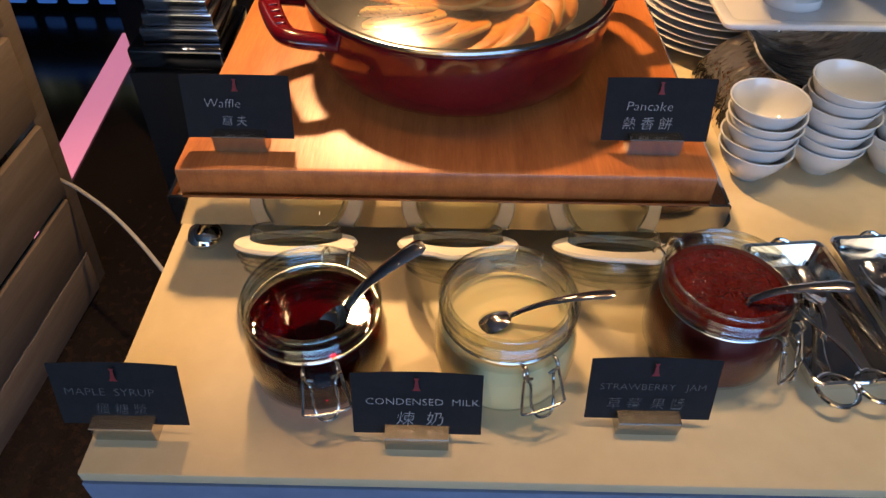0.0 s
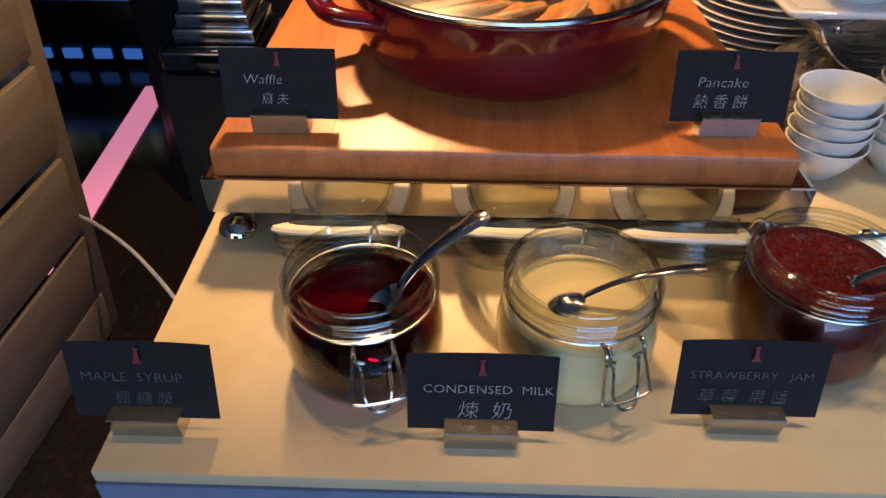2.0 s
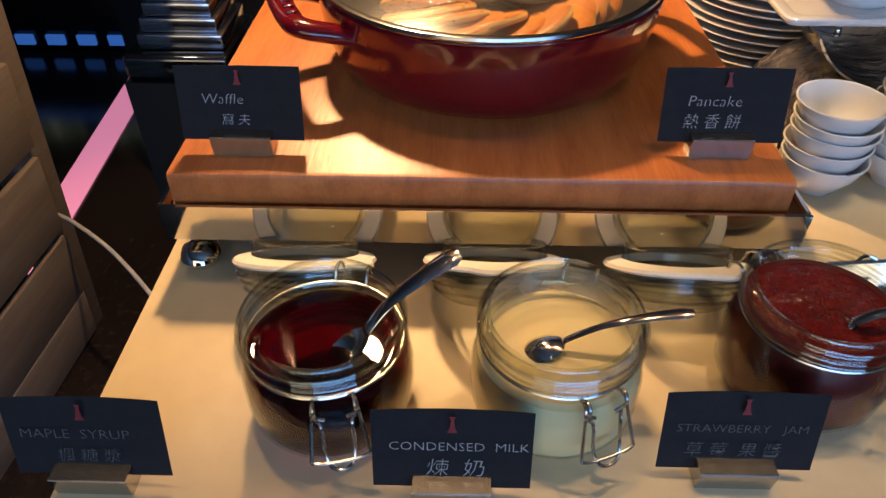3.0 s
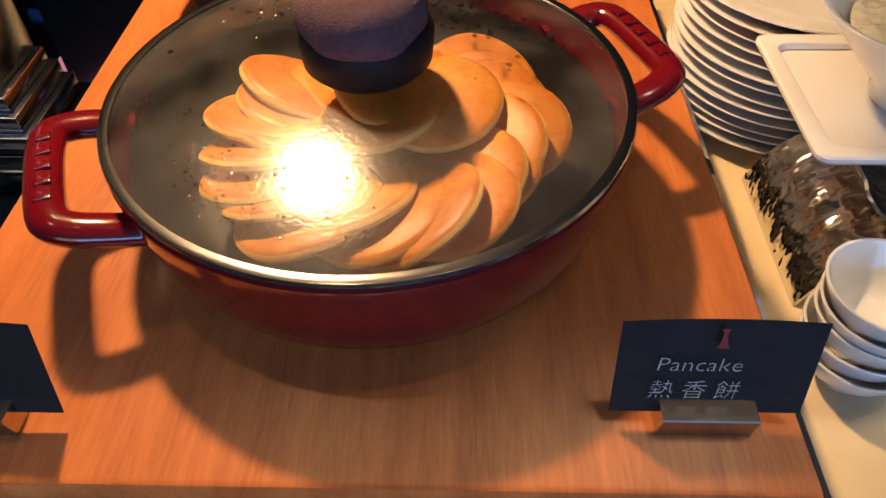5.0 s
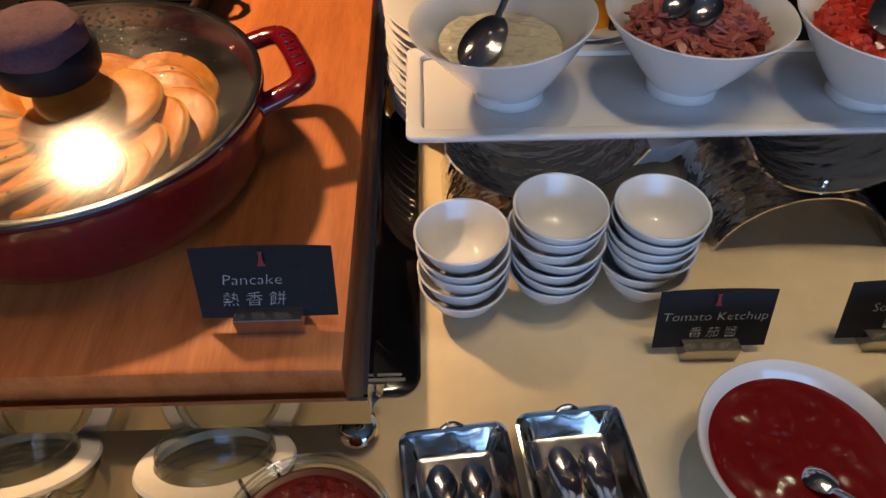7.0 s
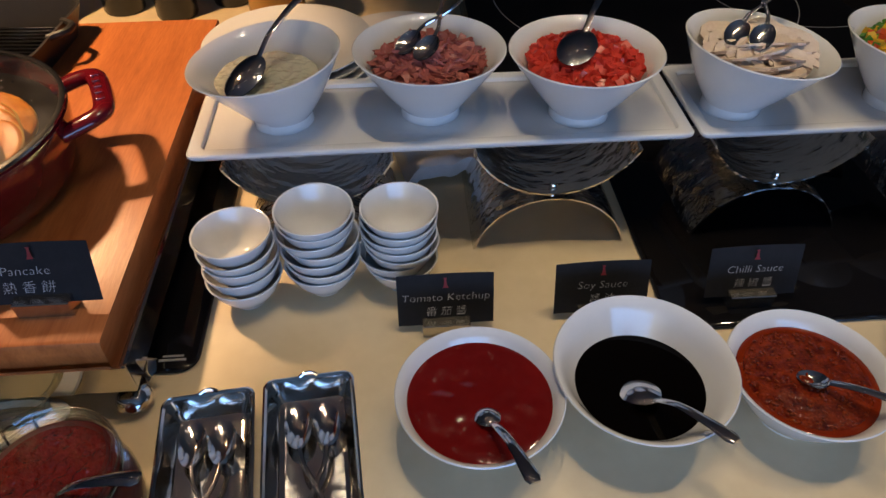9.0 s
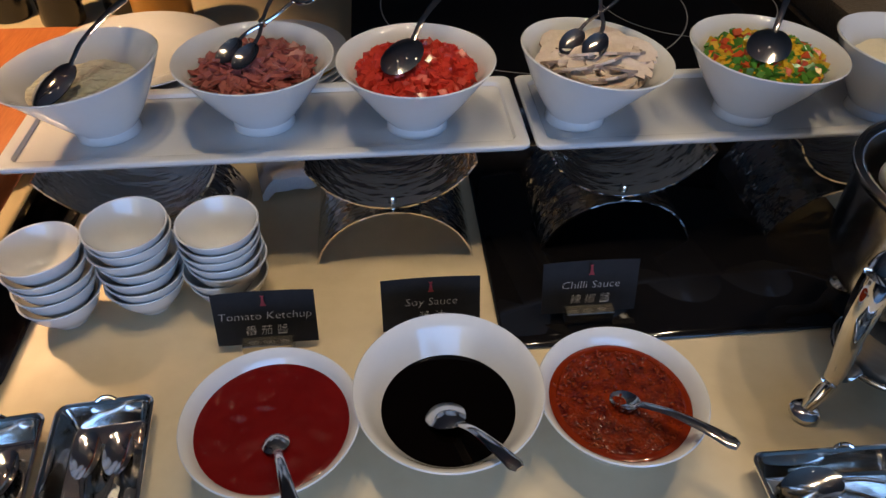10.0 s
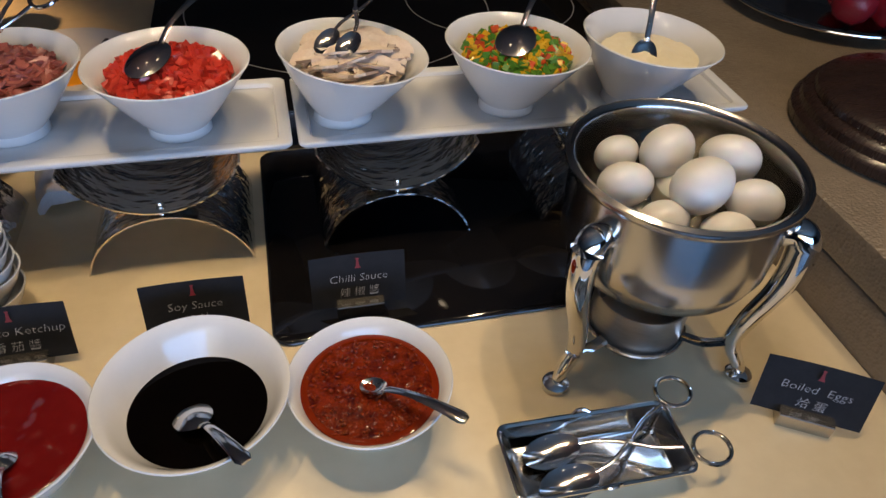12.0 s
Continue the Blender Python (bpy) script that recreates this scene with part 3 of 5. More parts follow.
for v in kc.verts:
    v.co.xy *= 0.93
    d = noise.noise(v.co * 40) * 0.0055
    v.co += Vector((v.co.x, v.co.y, 0)).normalized() * d if v.co.xy.length > 1e-4 else Vector((0, 0, 0))
part("knob_cover", kc, M["velvet"], knob, "purple cloth cover over the knob")

# steam drops on the lid's inside
bm = bmesh.new()
rnd = random.Random(8)
dome = [(0.1430, 0.0815), (0.125, 0.0862), (0.105, 0.090), (0.08, 0.0942), (0.05, 0.0975), (0.02, 0.0988)]
for i in range(900):
    a, r = rnd.gauss(1.1, 0.55), rnd.uniform(0.05, 0.125)
    if i % 4 == 0:
        a = rnd.gauss(-2.6, 0.3)
        r = rnd.uniform(0.09, 0.13)
    for (r1, z1), (r0, z0) in zip(dome, dome[1:]):
        if r0 <= r <= r1:
            z = z0 + (z1 - z0) * (r - r0) / (r1 - r0)
    s = (0.0005 + 0.0019 * rnd.random() ** 2.5) * (0.6 if i % 4 == 0 else 1.0)
    c = Vector((r * math.cos(a), r * math.sin(a), z + 0.0002))
    top = bm.verts.new(c + Vector((0, 0, s * 0.5)))
    rim = [bm.verts.new(c + Vector((s * math.cos(t), s * 1.2 * math.sin(t), 0))) for t in [k * math.pi / 3 for k in range(6)]]
    for k in range(6):
        bm.faces.new((top, rim[k], rim[(k + 1) % 6]))
tagged(part("condensation", bm, M["drop"], lid, "small beads of steam", 80), kind="stuff")

# pancakes fanned round in the pot
rnd = random.Random(11)


def pancake(x, y, z, r, tilt, turn, group="pancakes in the casserole"):
    bm = lathe([(0, 0.0), (r * 0.85, 0.0004), (r * 0.97, 0.002), (r, 0.0045), (r * 0.97, 0.007), (r * 0.88, 0.0088), (r * 0.5, 0.0095), (0, 0.0092)], 28)
    for v in bm.verts:
        v.co.z += noise.noise(Vector((v.co.x, v.co.y, x * 9)) * 40) * 0.0012
        v.co.xy *= 1 + 0.04 * noise.noise(Vector((v.co.x * 20, v.co.y * 20, y * 30)))
    for f in bm.faces:
        q = f.calc_center_median()
        f.material_index = 1 if q.xy.length > r * 0.955 else 0
    return solid("pancake", bm, [M["pancake"], M["pancake_edge"]], "golden brown pancake overlapping its neighbours in the casserole", "pancake", group, m=pose(x, y, z) @ pose(0, 0, 0, 0, 0, turn) @ pose(0, 0, 0, 0, tilt, 0))


for k in range(4):
    pancake(PX + rnd.uniform(-0.005, 0.02), PY + rnd.uniform(-0.030, -0.010), PZ + 0.0135 + 0.0085 * k, 0.070, 0, 0)
for i in range(24):
    a = radians(150 + 335 * i / 24)
    rr = (0.074 if 3 < i < 19 else 0.056) + rnd.uniform(-0.008, 0.008)
    pancake(PX + 0.004 + rr * math.cos(a), PY - 0.010 + rr * math.sin(a), PZ + 0.047 + 0.0006 * (23 - i), 0.041 + rnd.uniform(-0.002, 0.002), -20 + rnd.uniform(-9, 7), math.degrees(a) + 70 + rnd.uniform(-24, 24))
for k, (dx, dy) in enumerate(((-0.022, 0.012), (0.028, 0.020), (0.004, -0.012), (0.040, -0.006), (0.016, 0.006))):
    pancake(PX + dx, PY + dy, PZ + 0.060 + 0.0036 * k, 0.041, 9, 80 * k)

# ---- grill pan behind the pot ----
pan = thing("grill_pan", "black cast-iron ribbed grill pan on the wooden board", "pan", at=(-0.016, 1.138, BOARD), turn=-4)
part("body", loft([[(x, y, z) for x, y in rounded_rect(w, h, 0.02)] for w, h, z in ((0.225, 0.155, 0.0), (0.250, 0.180, 0.042), (0.243, 0.173, 0.042), (0.218, 0.148, 0.006))]), M["black_enamel"], pan)
for i in range(13):
    x = -0.06 + i * 0.0105
    part("rib", box(-0.105, 0.105, x - 0.0022, x + 0.0022, 0.0055, 0.0115, 0.001), M["dark_steel"], pan)
for s in (1, -1):
    part("pouring_lip", tube(smooth_path([(s * 0.119, -0.025, 0.039), (s * 0.137, -0.012, 0.041), (s * 0.140, 0.0, 0.041), (s * 0.137, 0.012, 0.041), (s * 0.119, 0.025, 0.039)], 4), 0.005, 8), M["black_enamel"], pan)

# ---- preserving jars ----
JAR = [(0.0, 0.003), (0.038, 0.0025), (0.044, 0.001), (0.050, 0.004), (0.0545, 0.012), (0.056, 0.026), (0.0558, 0.042), (0.0535, 0.055), (0.0495, 0.0625), (0.0485, 0.066), (0.0512, 0.0685), (0.0522, 0.0715), (0.0512, 0.0745), (0.0495, 0.0765), (0.0515, 0.0795), (0.0522, 0.083), (0.0508, 0.0865), (0.0480, 0.0880)]
JAR_IN = [(0.0450, 0.0865), (0.0440, 0.080), (0.0440, 0.066), (0.0490, 0.054), (0.0515, 0.042), (0.0520, 0.026), (0.0505, 0.013), (0.045, 0.0075), (0.0, 0.007)]


def spoon(name, bowl, end, label, group="serving spoons", a=0.021, b=0.014, depth=0.005, sag=0.004, face_up=True, wide=0.0045, material=None):
    """A spoon with its bowl's middle at bowl and its handle's tip at end."""
    o, e = Vector(bowl), Vector(end)
    ax = (e - o).normalized()
    up = Vector((0, 0, 1))
    side = up.cross(ax).normalized()
    up = ax.cross(side).normalized()
    m = Matrix((ax, side, up)).transposed().to_4x4()
    m.translation = o
    L = (e - o).length
    th = tagged(new(name), label, "spoon", group)
    th.empty_display_size = 0.01
    th.matrix_basis = m
    bm = bmesh.new()
    sgn = 1 if face_up else -1
    n, k = 20, 5
    for off in (0.0, -0.0009):
        rows = []
        for j in range(k + 1):
            f = j / k
            rows.append([bm.verts.new((a * f * math.cos(t) * (1.0 if math.cos(t) < 0 else 1.05), b * f * math.sin(t), off + sgn * depth * (f * f - 1))) for t in [2 * math.pi * i / n for i in range(n)]])
        for r0, r1 in zip(rows, rows[1:]):
            for i in range(n):
                j = (i + 1) % n
                if r0 is rows[0]:
                    continue
                bm.faces.new((r0[i], r0[j], r1[j], r1[i]))
        c = bm.verts.new((0, 0, off - sgn * depth))
        for i in range(n):
            bm.faces.new((c, rows[1][i], rows[1][(i + 1) % n]))
        bmesh.ops.delete(bm, geom=rows[0], context="VERTS")
    part("bowl", bm, material or M["spoon_steel"], th)
    hp = [(a * 0.92, 0, 0.0), (a * 1.25, 0, 0.003), (L * 0.45, 0, 0.003 + sag), (L * 0.75, 0, 0.001 + sag), (L, 0, 0.0)]
    pts = smooth_path(hp, 5)
    nn = len(pts)
    rad = [wide * (0.62 + 0.0 * t) if t < 0.5 else wide * (0.62 + 1.0 * (t - 0.5)) for t in [i / (nn - 1) for i in range(nn)]]
    rad[-1] *= 0.6
    part("handle", tube(pts, rad, 10, flat=0.32), material or M["spoon_steel"], th)
    return th


def preserving_jar(x, y, label, content, level, body_material=None, clip_turn=0.0, hinge_turn=150.0):
    th = thing("preserving_jar", label, "jar", "open preserving jars", at=(x, y, 0))
    part("glass_body", lathe(JAR + JAR_IN[:3], 72), M["glass"], th)
    # the content fills the glass up to its level
    fill = [(max(0, r - 0.0012), z + 0.0008) for r, z in JAR if z < level]
    for (r0, z0), (r1, z1) in zip(JAR, JAR[1:]):
        if z0 <= level <= z1:
            rl = min(r0 + (r1 - r0) * (level - z0) / (z1 - z0), 0.0495) - 0.0012
    bm = lathe(fill + [(rl, level), (rl - 0.004, level - 0.0008)], 72)
    top = []
    for k in range(1, 25):
        top.append(((rl - 0.004) * (1 - k / 24), level - 0.0008))
    bm2 = lathe([(rl - 0.004, level - 0.0008)] + top, 72, bm)
    if content == "jam":
        for v in bm2.verts:
            if v.co.z > level - 0.0009 and v.co.xy.length < rl - 0.006:
                v.co.z += 0.003 * noise.noise(v.co * 90) + 0.0028 * noise.noise(v.co * 240)
    bmesh.ops.remove_doubles(bm2, verts=bm2.verts, dist=1e-6)
    fillings = [M[content]]
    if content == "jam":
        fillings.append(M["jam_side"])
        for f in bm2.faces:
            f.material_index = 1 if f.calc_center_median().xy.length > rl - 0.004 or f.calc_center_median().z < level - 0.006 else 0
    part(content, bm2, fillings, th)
    if content == "milk":
        part("milk_film", lathe([(0.0470, 0.0595), (0.0466, 0.066), (0.0466, 0.080), (0.0470, 0.0845)], 64), M["film"], th, "thin film of milk on the glass")
    for z, r in ((0.0645, 0.0487), (0.0700, 0.0523), (0.0735, 0.0518), (0.0785, 0.0512), (0.0822, 0.0524), (0.0872, 0.0492)):
        part("glass_rib", tube(ring_points((0, 0, z), r, 64), 0.0009, 6, closed=True), M["neck"], th)
    part("neck_wire", tube(ring_points((0, 0, 0.0655), 0.0502, 48), 0.0011, 6, closed=True), M["satin"], th)
    # the open wire clip that hangs at the front
    cl = new("wire_clip")
    cl.empty_display_size = 0.01
    cl.parent = th
    cl.matrix_basis = pose(0, 0, 0, 0, 0, clip_turn)
    w = 0.012
    big = [(-w, -0.051, 0.067), (-w - 0.001, -0.057, 0.066), (-w - 0.002, -0.060, 0.058), (-w - 0.005, -0.067, 0.036), (-w - 0.004, -0.069, 0.031), (0, -0.070, 0.030), (w + 0.004, -0.069, 0.031), (w + 0.005, -0.067, 0.036), (w + 0.002, -0.060, 0.058), (w + 0.001, -0.057, 0.066), (w, -0.051, 0.067)]
    part("outer_loop", tube(smooth_path(big, 4), 0.0012, 7), M["satin"], cl)
    small = [(-w + 0.001, -0.058, 0.056), (-w + 0.003, -0.0615, 0.054), (-w + 0.003, -0.066, 0.036), (-0.006, -0.071, 0.027), (0, -0.072, 0.0245), (0.006, -0.071, 0.027), (w - 0.003, -0.066, 0.036), (w - 0.003, -0.0615, 0.054), (w - 0.001, -0.058, 0.056)]
    part("inner_loop", tube(smooth_path(small, 4), 0.0012, 7), M["satin"], cl)
    for s in (-1, 1):
        part("hook", tube(smooth_path([(s * w, -0.050, 0.0655), (s * w, -0.056, 0.070), (s * w, -0.060, 0.066), (s * w, -0.0585, 0.060), (s * w * 0.55, -0.0585, 0.057)], 4), 0.0013, 7), M["satin"], cl)
    # the hinge wires at the back
    hg = new("hinge")
    hg.empty_display_size = 0.01
    hg.parent = th
    hg.matrix_basis = pose(0, 0, 0, 0, 0, hinge_turn)
    for s in (-1, 1):
        part("hinge_wire", tube(smooth_path([(s * 0.011, -0.050, 0.0655), (s * 0.011, -0.055, 0.074), (s * 0.010, -0.062, 0.072), (s * 0.010, -0.066, 0.060), (s * 0.010, -0.074, 0.048)], 4), 0.0012, 7), M["satin"], hg)
    return th


preserving_jar(-0.049, 0.486, "open glass jar half full of dark maple syrup", "syrup", 0.058, clip_turn=14, hinge_turn=168)
preserving_jar(0.100, 0.490, "open glass jar of pale yellow condensed milk", "milk", 0.0585, clip_turn=22, hinge_turn=160)
preserving_jar(0.273, 0.514, "open glass jar full of red strawberry jam", "jam", 0.0705, clip_turn=42, hinge_turn=-140)


def jar_lid(x, y, tab):
    th = thing("jar_lid", "glass jar lid lying upside down with its white rubber ring", "jar lid", "jar lids")
    th.matrix_basis = pose(x, y, 0.0165, -33) @ pose(0, 0, 0, 0, 0, tab)
    part("glass_dome", lathe([(0, 0.002), (0.022, 0.001), (0.034, 0.003), (0.043, 0.009), (0.0475, 0.018), (0.050, 0.0225), (0.0515, 0.0255), (0.0505, 0.029), (0.048, 0.030), (0.040, 0.030), (0.0395, 0.044), (0.0385, 0.0465), (0.037, 0.0465), (0.036, 0.044), (0.036, 0.026), (0.034, 0.012), (0.024, 0.006), (0, 0.005)], 64), M["glass"], th)
    for z, r in ((0.012, 0.0455), (0.0185, 0.0478), (0.0235, 0.0508), (0.0275, 0.0512), (0.0465, 0.0378)):
        part("glass_rib", tube(ring_points((0, 0, z), r, 56), 0.0010, 6, closed=True), M["neck"], th)
    rb = lathe([(0.0402, 0.0305), (0.0525, 0.0305), (0.0538, 0.032), (0.0525, 0.0345), (0.0402, 0.037)], 64, close=True)
    for v in rb.verts:
        if v.co.x > 0.045 and abs(v.co.y) < 0.014:
            v.co.x += 0.009 * math.cos(v.co.y / 0.014 * math.pi / 2)
    part("rubber_ring", rb, M["rubber"], th, "white rubber sealing ring")
    return th


jar_lid(-0.081, 0.566, -30)
jar_lid(0.062, 0.568, -95)
jar_lid(0.199, 0.566, -70)

spoon("syrup_spoon", (-0.035, 0.478, 0.061), (0.035, 0.514, 0.112), "steel spoon standing in the maple syrup", a=0.018, b=0.011, wide=0.0075)
spoon("milk_spoon", (0.088, 0.484, 0.0590), (0.176, 0.482, 0.096), "steel spoon resting in the condensed milk", a=0.015, b=0.011, face_up=False)
spoon("jam_spoon", (0.270, 0.500, 0.066), (0.352, 0.492, 0.098), "steel spoon stuck in the strawberry jam", a=0.016, b=0.011, wide=0.006)

# ---- small bowls ----
BOWL = [(0.0, 0.003), (0.014, 0.003), (0.0155, 0.0), (0.017, 0.0), (0.018, 0.003), (0.026, 0.014), (0.0335, 0.028), (0.038, 0.041), (0.0392, 0.0445), (0.0388, 0.0455), (0.0372, 0.0448), (0.0355, 0.040), (0.031, 0.028), (0.023, 0.0145), (0.014, 0.0065), (0.0, 0.0055)]
BOWL = [(r, z * 0.84) for r, z in BOWL]


def small_bowls(x, y, n, rim, seed):
    r = random.Random(seed)
    step = (rim - 0.0385) / (n - 1)
    first = None
    for i in range(n):
        at = pose(x + r.uniform(-0.0018, 0.0018) + 0.001 * (n - i) * (r.random() - 0.5), y + r.uniform(-0.0018, 0.0018), 0.0005 + i * step, r.uniform(-2.0, 2.0), r.uniform(-2.0, 2.0))
        if i == 0:
            at = pose(x, y, 0.0005)
        if first is None and not small_mesh:
            first = solid("small_bowl", lathe(BOWL, 48), M["porcelain"], "small white porcelain bowl nested in a stack", "bowl", "stacked small bowls", m=at)
            small_mesh.append(first)
        else:
            copy_thing(small_mesh[0], at)


small_mesh = []
small_bowls(0.377, 0.753, 5, 0.093, 1)
small_bowls(0.456, 0.766, 7, 0.109, 2)
small_bowls(0.538, 0.767, 7, 0.105, 3)

# ---- sauce bowls ----


def sauce_bowl(x, y, r, h, foot, tilt, toward, label, content, level, bumps=0.0):
    """A wide bowl whose rim dips toward one side."""
    th = thing("sauce_bowl", label, "bowl", "sauce bowls", at=(x, y, 0))
    d = radians(toward)

    def lean(rr, a, z):
        return z - tilt * rr * math.cos(a - d) * (z / h) ** 2

    prof = [(0, 0.004), (foot * 0.86, 0.004), (foot * 0.9, 0.0), (foot, 0.0), (foot * 1.02, 0.005)]
    for k in range(1, 9):
        f = k / 8
        prof.append((foot * 1.02 + (r - foot * 1.02) * (f ** 0.75), 0.005 + (h - 0.005) * f))
    prof += [(r - 0.001, h + 0.0012), (r - 0.003, h)]
    for k in range(7, 0, -1):
        f = k / 8
        prof.append((foot * 1.02 + (r - foot * 1.02) * (f ** 0.75) - 0.0042, 0.006 + (h - 0.005) * f))
    prof += [(foot * 0.9, 0.0075), (0, 0.007)]
    part("bowl", lathe(prof, 80, tilt=lean), M["porcelain"], th)
    f = (level - 0.006) / (h - 0.005)
    rl = foot * 1.02 + (r - foot * 1.02) * (f ** 0.75) - 0.0042
    bm = lathe([(rl * k / 16, level) for k in range(16, -1, -1)], 64)
    if bumps:
        for v in bm.verts:
            if v.co.xy.length < rl * 0.97:
                v.co.z += bumps * (noise.noise(v.co * 28) + 0.6 * noise.noise(v.co * 110))
    low = lathe([(rl, level), (rl * 0.9, level - 0.006), (0, level - 0.006)], 64, bm)
    part("sauce", low, M[content], th)
    if content == "chili":
        # chopped chilli in the oil
        rb = random.Random(17)
        bits = bmesh.new()
        for i in range(230):
            q, t = rl * 0.93 * math.sqrt(rb.random()), rb.uniform(0, 2 * math.pi)
            m = pose(q * math.cos(t), q * math.sin(t), level + 0.0004 + rb.uniform(-0.0008, 0.0008), rb.uniform(-30, 30), rb.uniform(-30, 30), rb.uniform(0, 360))
            vs = bmesh.ops.create_icosphere(bits, subdivisions=1, radius=1.0)["verts"]
            k = (rb.uniform(0.0014, 0.0038), rb.uniform(0.0010, 0.0022), rb.uniform(0.0007, 0.0013))
            for v in vs:
                v.co = m @ Vector((v.co.x * k[0], v.co.y * k[1], v.co.z * k[2]))
        tagged(part("chopped_chilli", bits, M["chili_bits"], th, "glossy chopped red chilli", 80), kind="stuff")
        part("oil_ring", lathe([(rl - 0.0005, level + 0.0006), (rl - 0.003, level + 0.0012), (rl - 0.006, level + 0.0009), (rl - 0.0075, level - 0.001)], 64), M["chili_oil"], th, "ring of orange chilli oil")
    return th


sauce_bowl(0.599, 0.574, 0.0715, 0.058, 0.034, 0.0, -90, "white porcelain bowl full of red tomato ketchup", "ketchup", 0.048, 0.0024)
sauce_bowl(0.742, 0.587, 0.0785, 0.064, 0.033, 0.03, -90, "white slant-rimmed bowl of dark soy sauce", "soy", 0.036)
sauce_bowl(0.885, 0.576, 0.0705, 0.056, 0.034, 0.0, -90, "white porcelain bowl full of red chilli sauce", "chili", 0.044, 0.0022)
spoon("ketchup_spoon", (0.603, 0.556, 0.0495), (0.627, 0.476, 0.082), "steel spoon dipped in the ketchup", a=0.013, b=0.011, face_up=False, wide=0.006)
spoon("soy_spoon", (0.738, 0.577, 0.0395), (0.784, 0.500, 0.078), "steel spoon lying in the soy sauce", a=0.020, b=0.016, face_up=False, wide=0.006)
spoon("chilli_spoon", (0.887, 0.572, 0.0490), (0.950, 0.506, 0.074), "steel spoon dipped in the chilli sauce", a=0.013, b=0.010, wide=0.006)

# ---- hammered stands and long platters ----


def hammered_stand(x, y0, y1):
    th = thing("platter_stand", "hammered steel stand of two back-to-back arches", "stand", "hammered platter stands", at=(x, 0, 0))
    w, t = 0.0865, 0.002
    for nm, base, sgn, hgt in (("lower_arch", 0.0, 1, 0.068), ("upper_cradle", 0.1265, -1, 0.054)):
        r = (w * w + hgt * hgt) / (2 * hgt)
        a = math.asin(w / r)
        loops = []
        for y in [y0 + (y1 - y0) * k / 6 for k in range(7)]:
            out = [(rr * math.sin(a * (2 * i / 24 - 1)), y, base + sgn * (rr * math.cos(a * (2 * i / 24 - 1)) - (r - hgt))) for rr, rng in ((r, range(25)), (r - t, range(24, -1, -1))) for i in rng]
            loops.append(out)
        part(nm, loft(loops), M["hammered"], th)
    for yy in (y0 + 0.012, y1 - 0.012):
        part("bolt", lathe([(0, 0.081), (0.003, 0.0808), (0.0045, 0.0785), (0.0048, 0.075), (0.004, 0.073), (0.004, 0.062), (0, 0.062)], 16, centre=(0, yy, 0)), M["chrome"], th, "polished round bolt head")
    return th


for sx in (0.449, 0.706, 0.954, 1.215):
    hammered_stand(sx, 0.811, 0.955)


def long_platter(x0, x1, y0, y1, z):
    cx, cy, w, h = (x0 + x1) / 2, (y0 + y1) / 2, x1 - x0, y1 - y0
    th = thing("long_platter", "long white rectangular porcelain platter on hammered stands", "platter", "long platters", at=(cx, cy, z))

    def loops(rows):
        return [[(px, py, dz) for px, py in rounded_rect(w - e, h - e, 0.008, 4)] for e, dz in rows]

    part("dish", loft(loops(((0.05, 0.0), (0.010, 0.0045), (0.008, 0.006), (0.030, 0.0075), (0.034, 0.0078)))), M["porcelain"], th, angle=25)
    rows = loops(((0.009, 0.0050), (0.004, 0.006), (0, 0.009), (0.0, 0.0115), (0.003, 0.0128), (0.020, 0.0128), (0.025, 0.0118), (0.029, 0.0082), (0.012, 0.0066)))
    part("raised_rim", loft(rows + rows[:1], cap=(False, False)), M["porcelain"], th, angle=25)
    return th


PZT = 0.1285
long_platter(0.331, 0.846, 0.814, 0.958, PZT)
long_platter(0.852, 1.364, 0.812, 0.958, PZT)

# ---- tall slant bowls with their fillings ----
TOP = PZT + 0.008


def slant_bowl(x, y, label, toward=0, tilt=0.0, shift=0.0, r=0.0785, h=0.0735, foot=0.032):
    th = thing("serving_bowl", label, "bowl", "slant-rimmed serving bowls", at=(x, y, TOP))
    d = radians(toward)

    def lean(rr, a, z):
        return z - tilt * rr * math.cos(a - d) * max(0, z / h) ** 2

    prof = [(0, 0.004), (foot * 0.86, 0.004), (foot * 0.9, 0.0), (foot, 0.0), (foot * 1.0, 0.010)]
    for k in range(1, 9):
        f = k / 8
        prof.append((foot + (r - foot) * (f ** 0.92), 0.010 + (h - 0.010) * f))
    prof += [(r - 0.001, h + 0.001), (r - 0.003, h)]
    for k in range(7, 0, -1):
        f = k / 8
        prof.append((foot + (r - foot) * (f ** 0.92) - 0.0042, 0.012 + (h - 0.010) * f))
    prof += [(foot * 0.8, 0.011), (0, 0.009)]
    bm = lathe(prof, 80, tilt=lean)
    for v in bm.verts:
        v.co.x += shift * (max(0, v.co.z) / h - 1)
    part("bowl", bm, M["porcelain"], th)
    return th


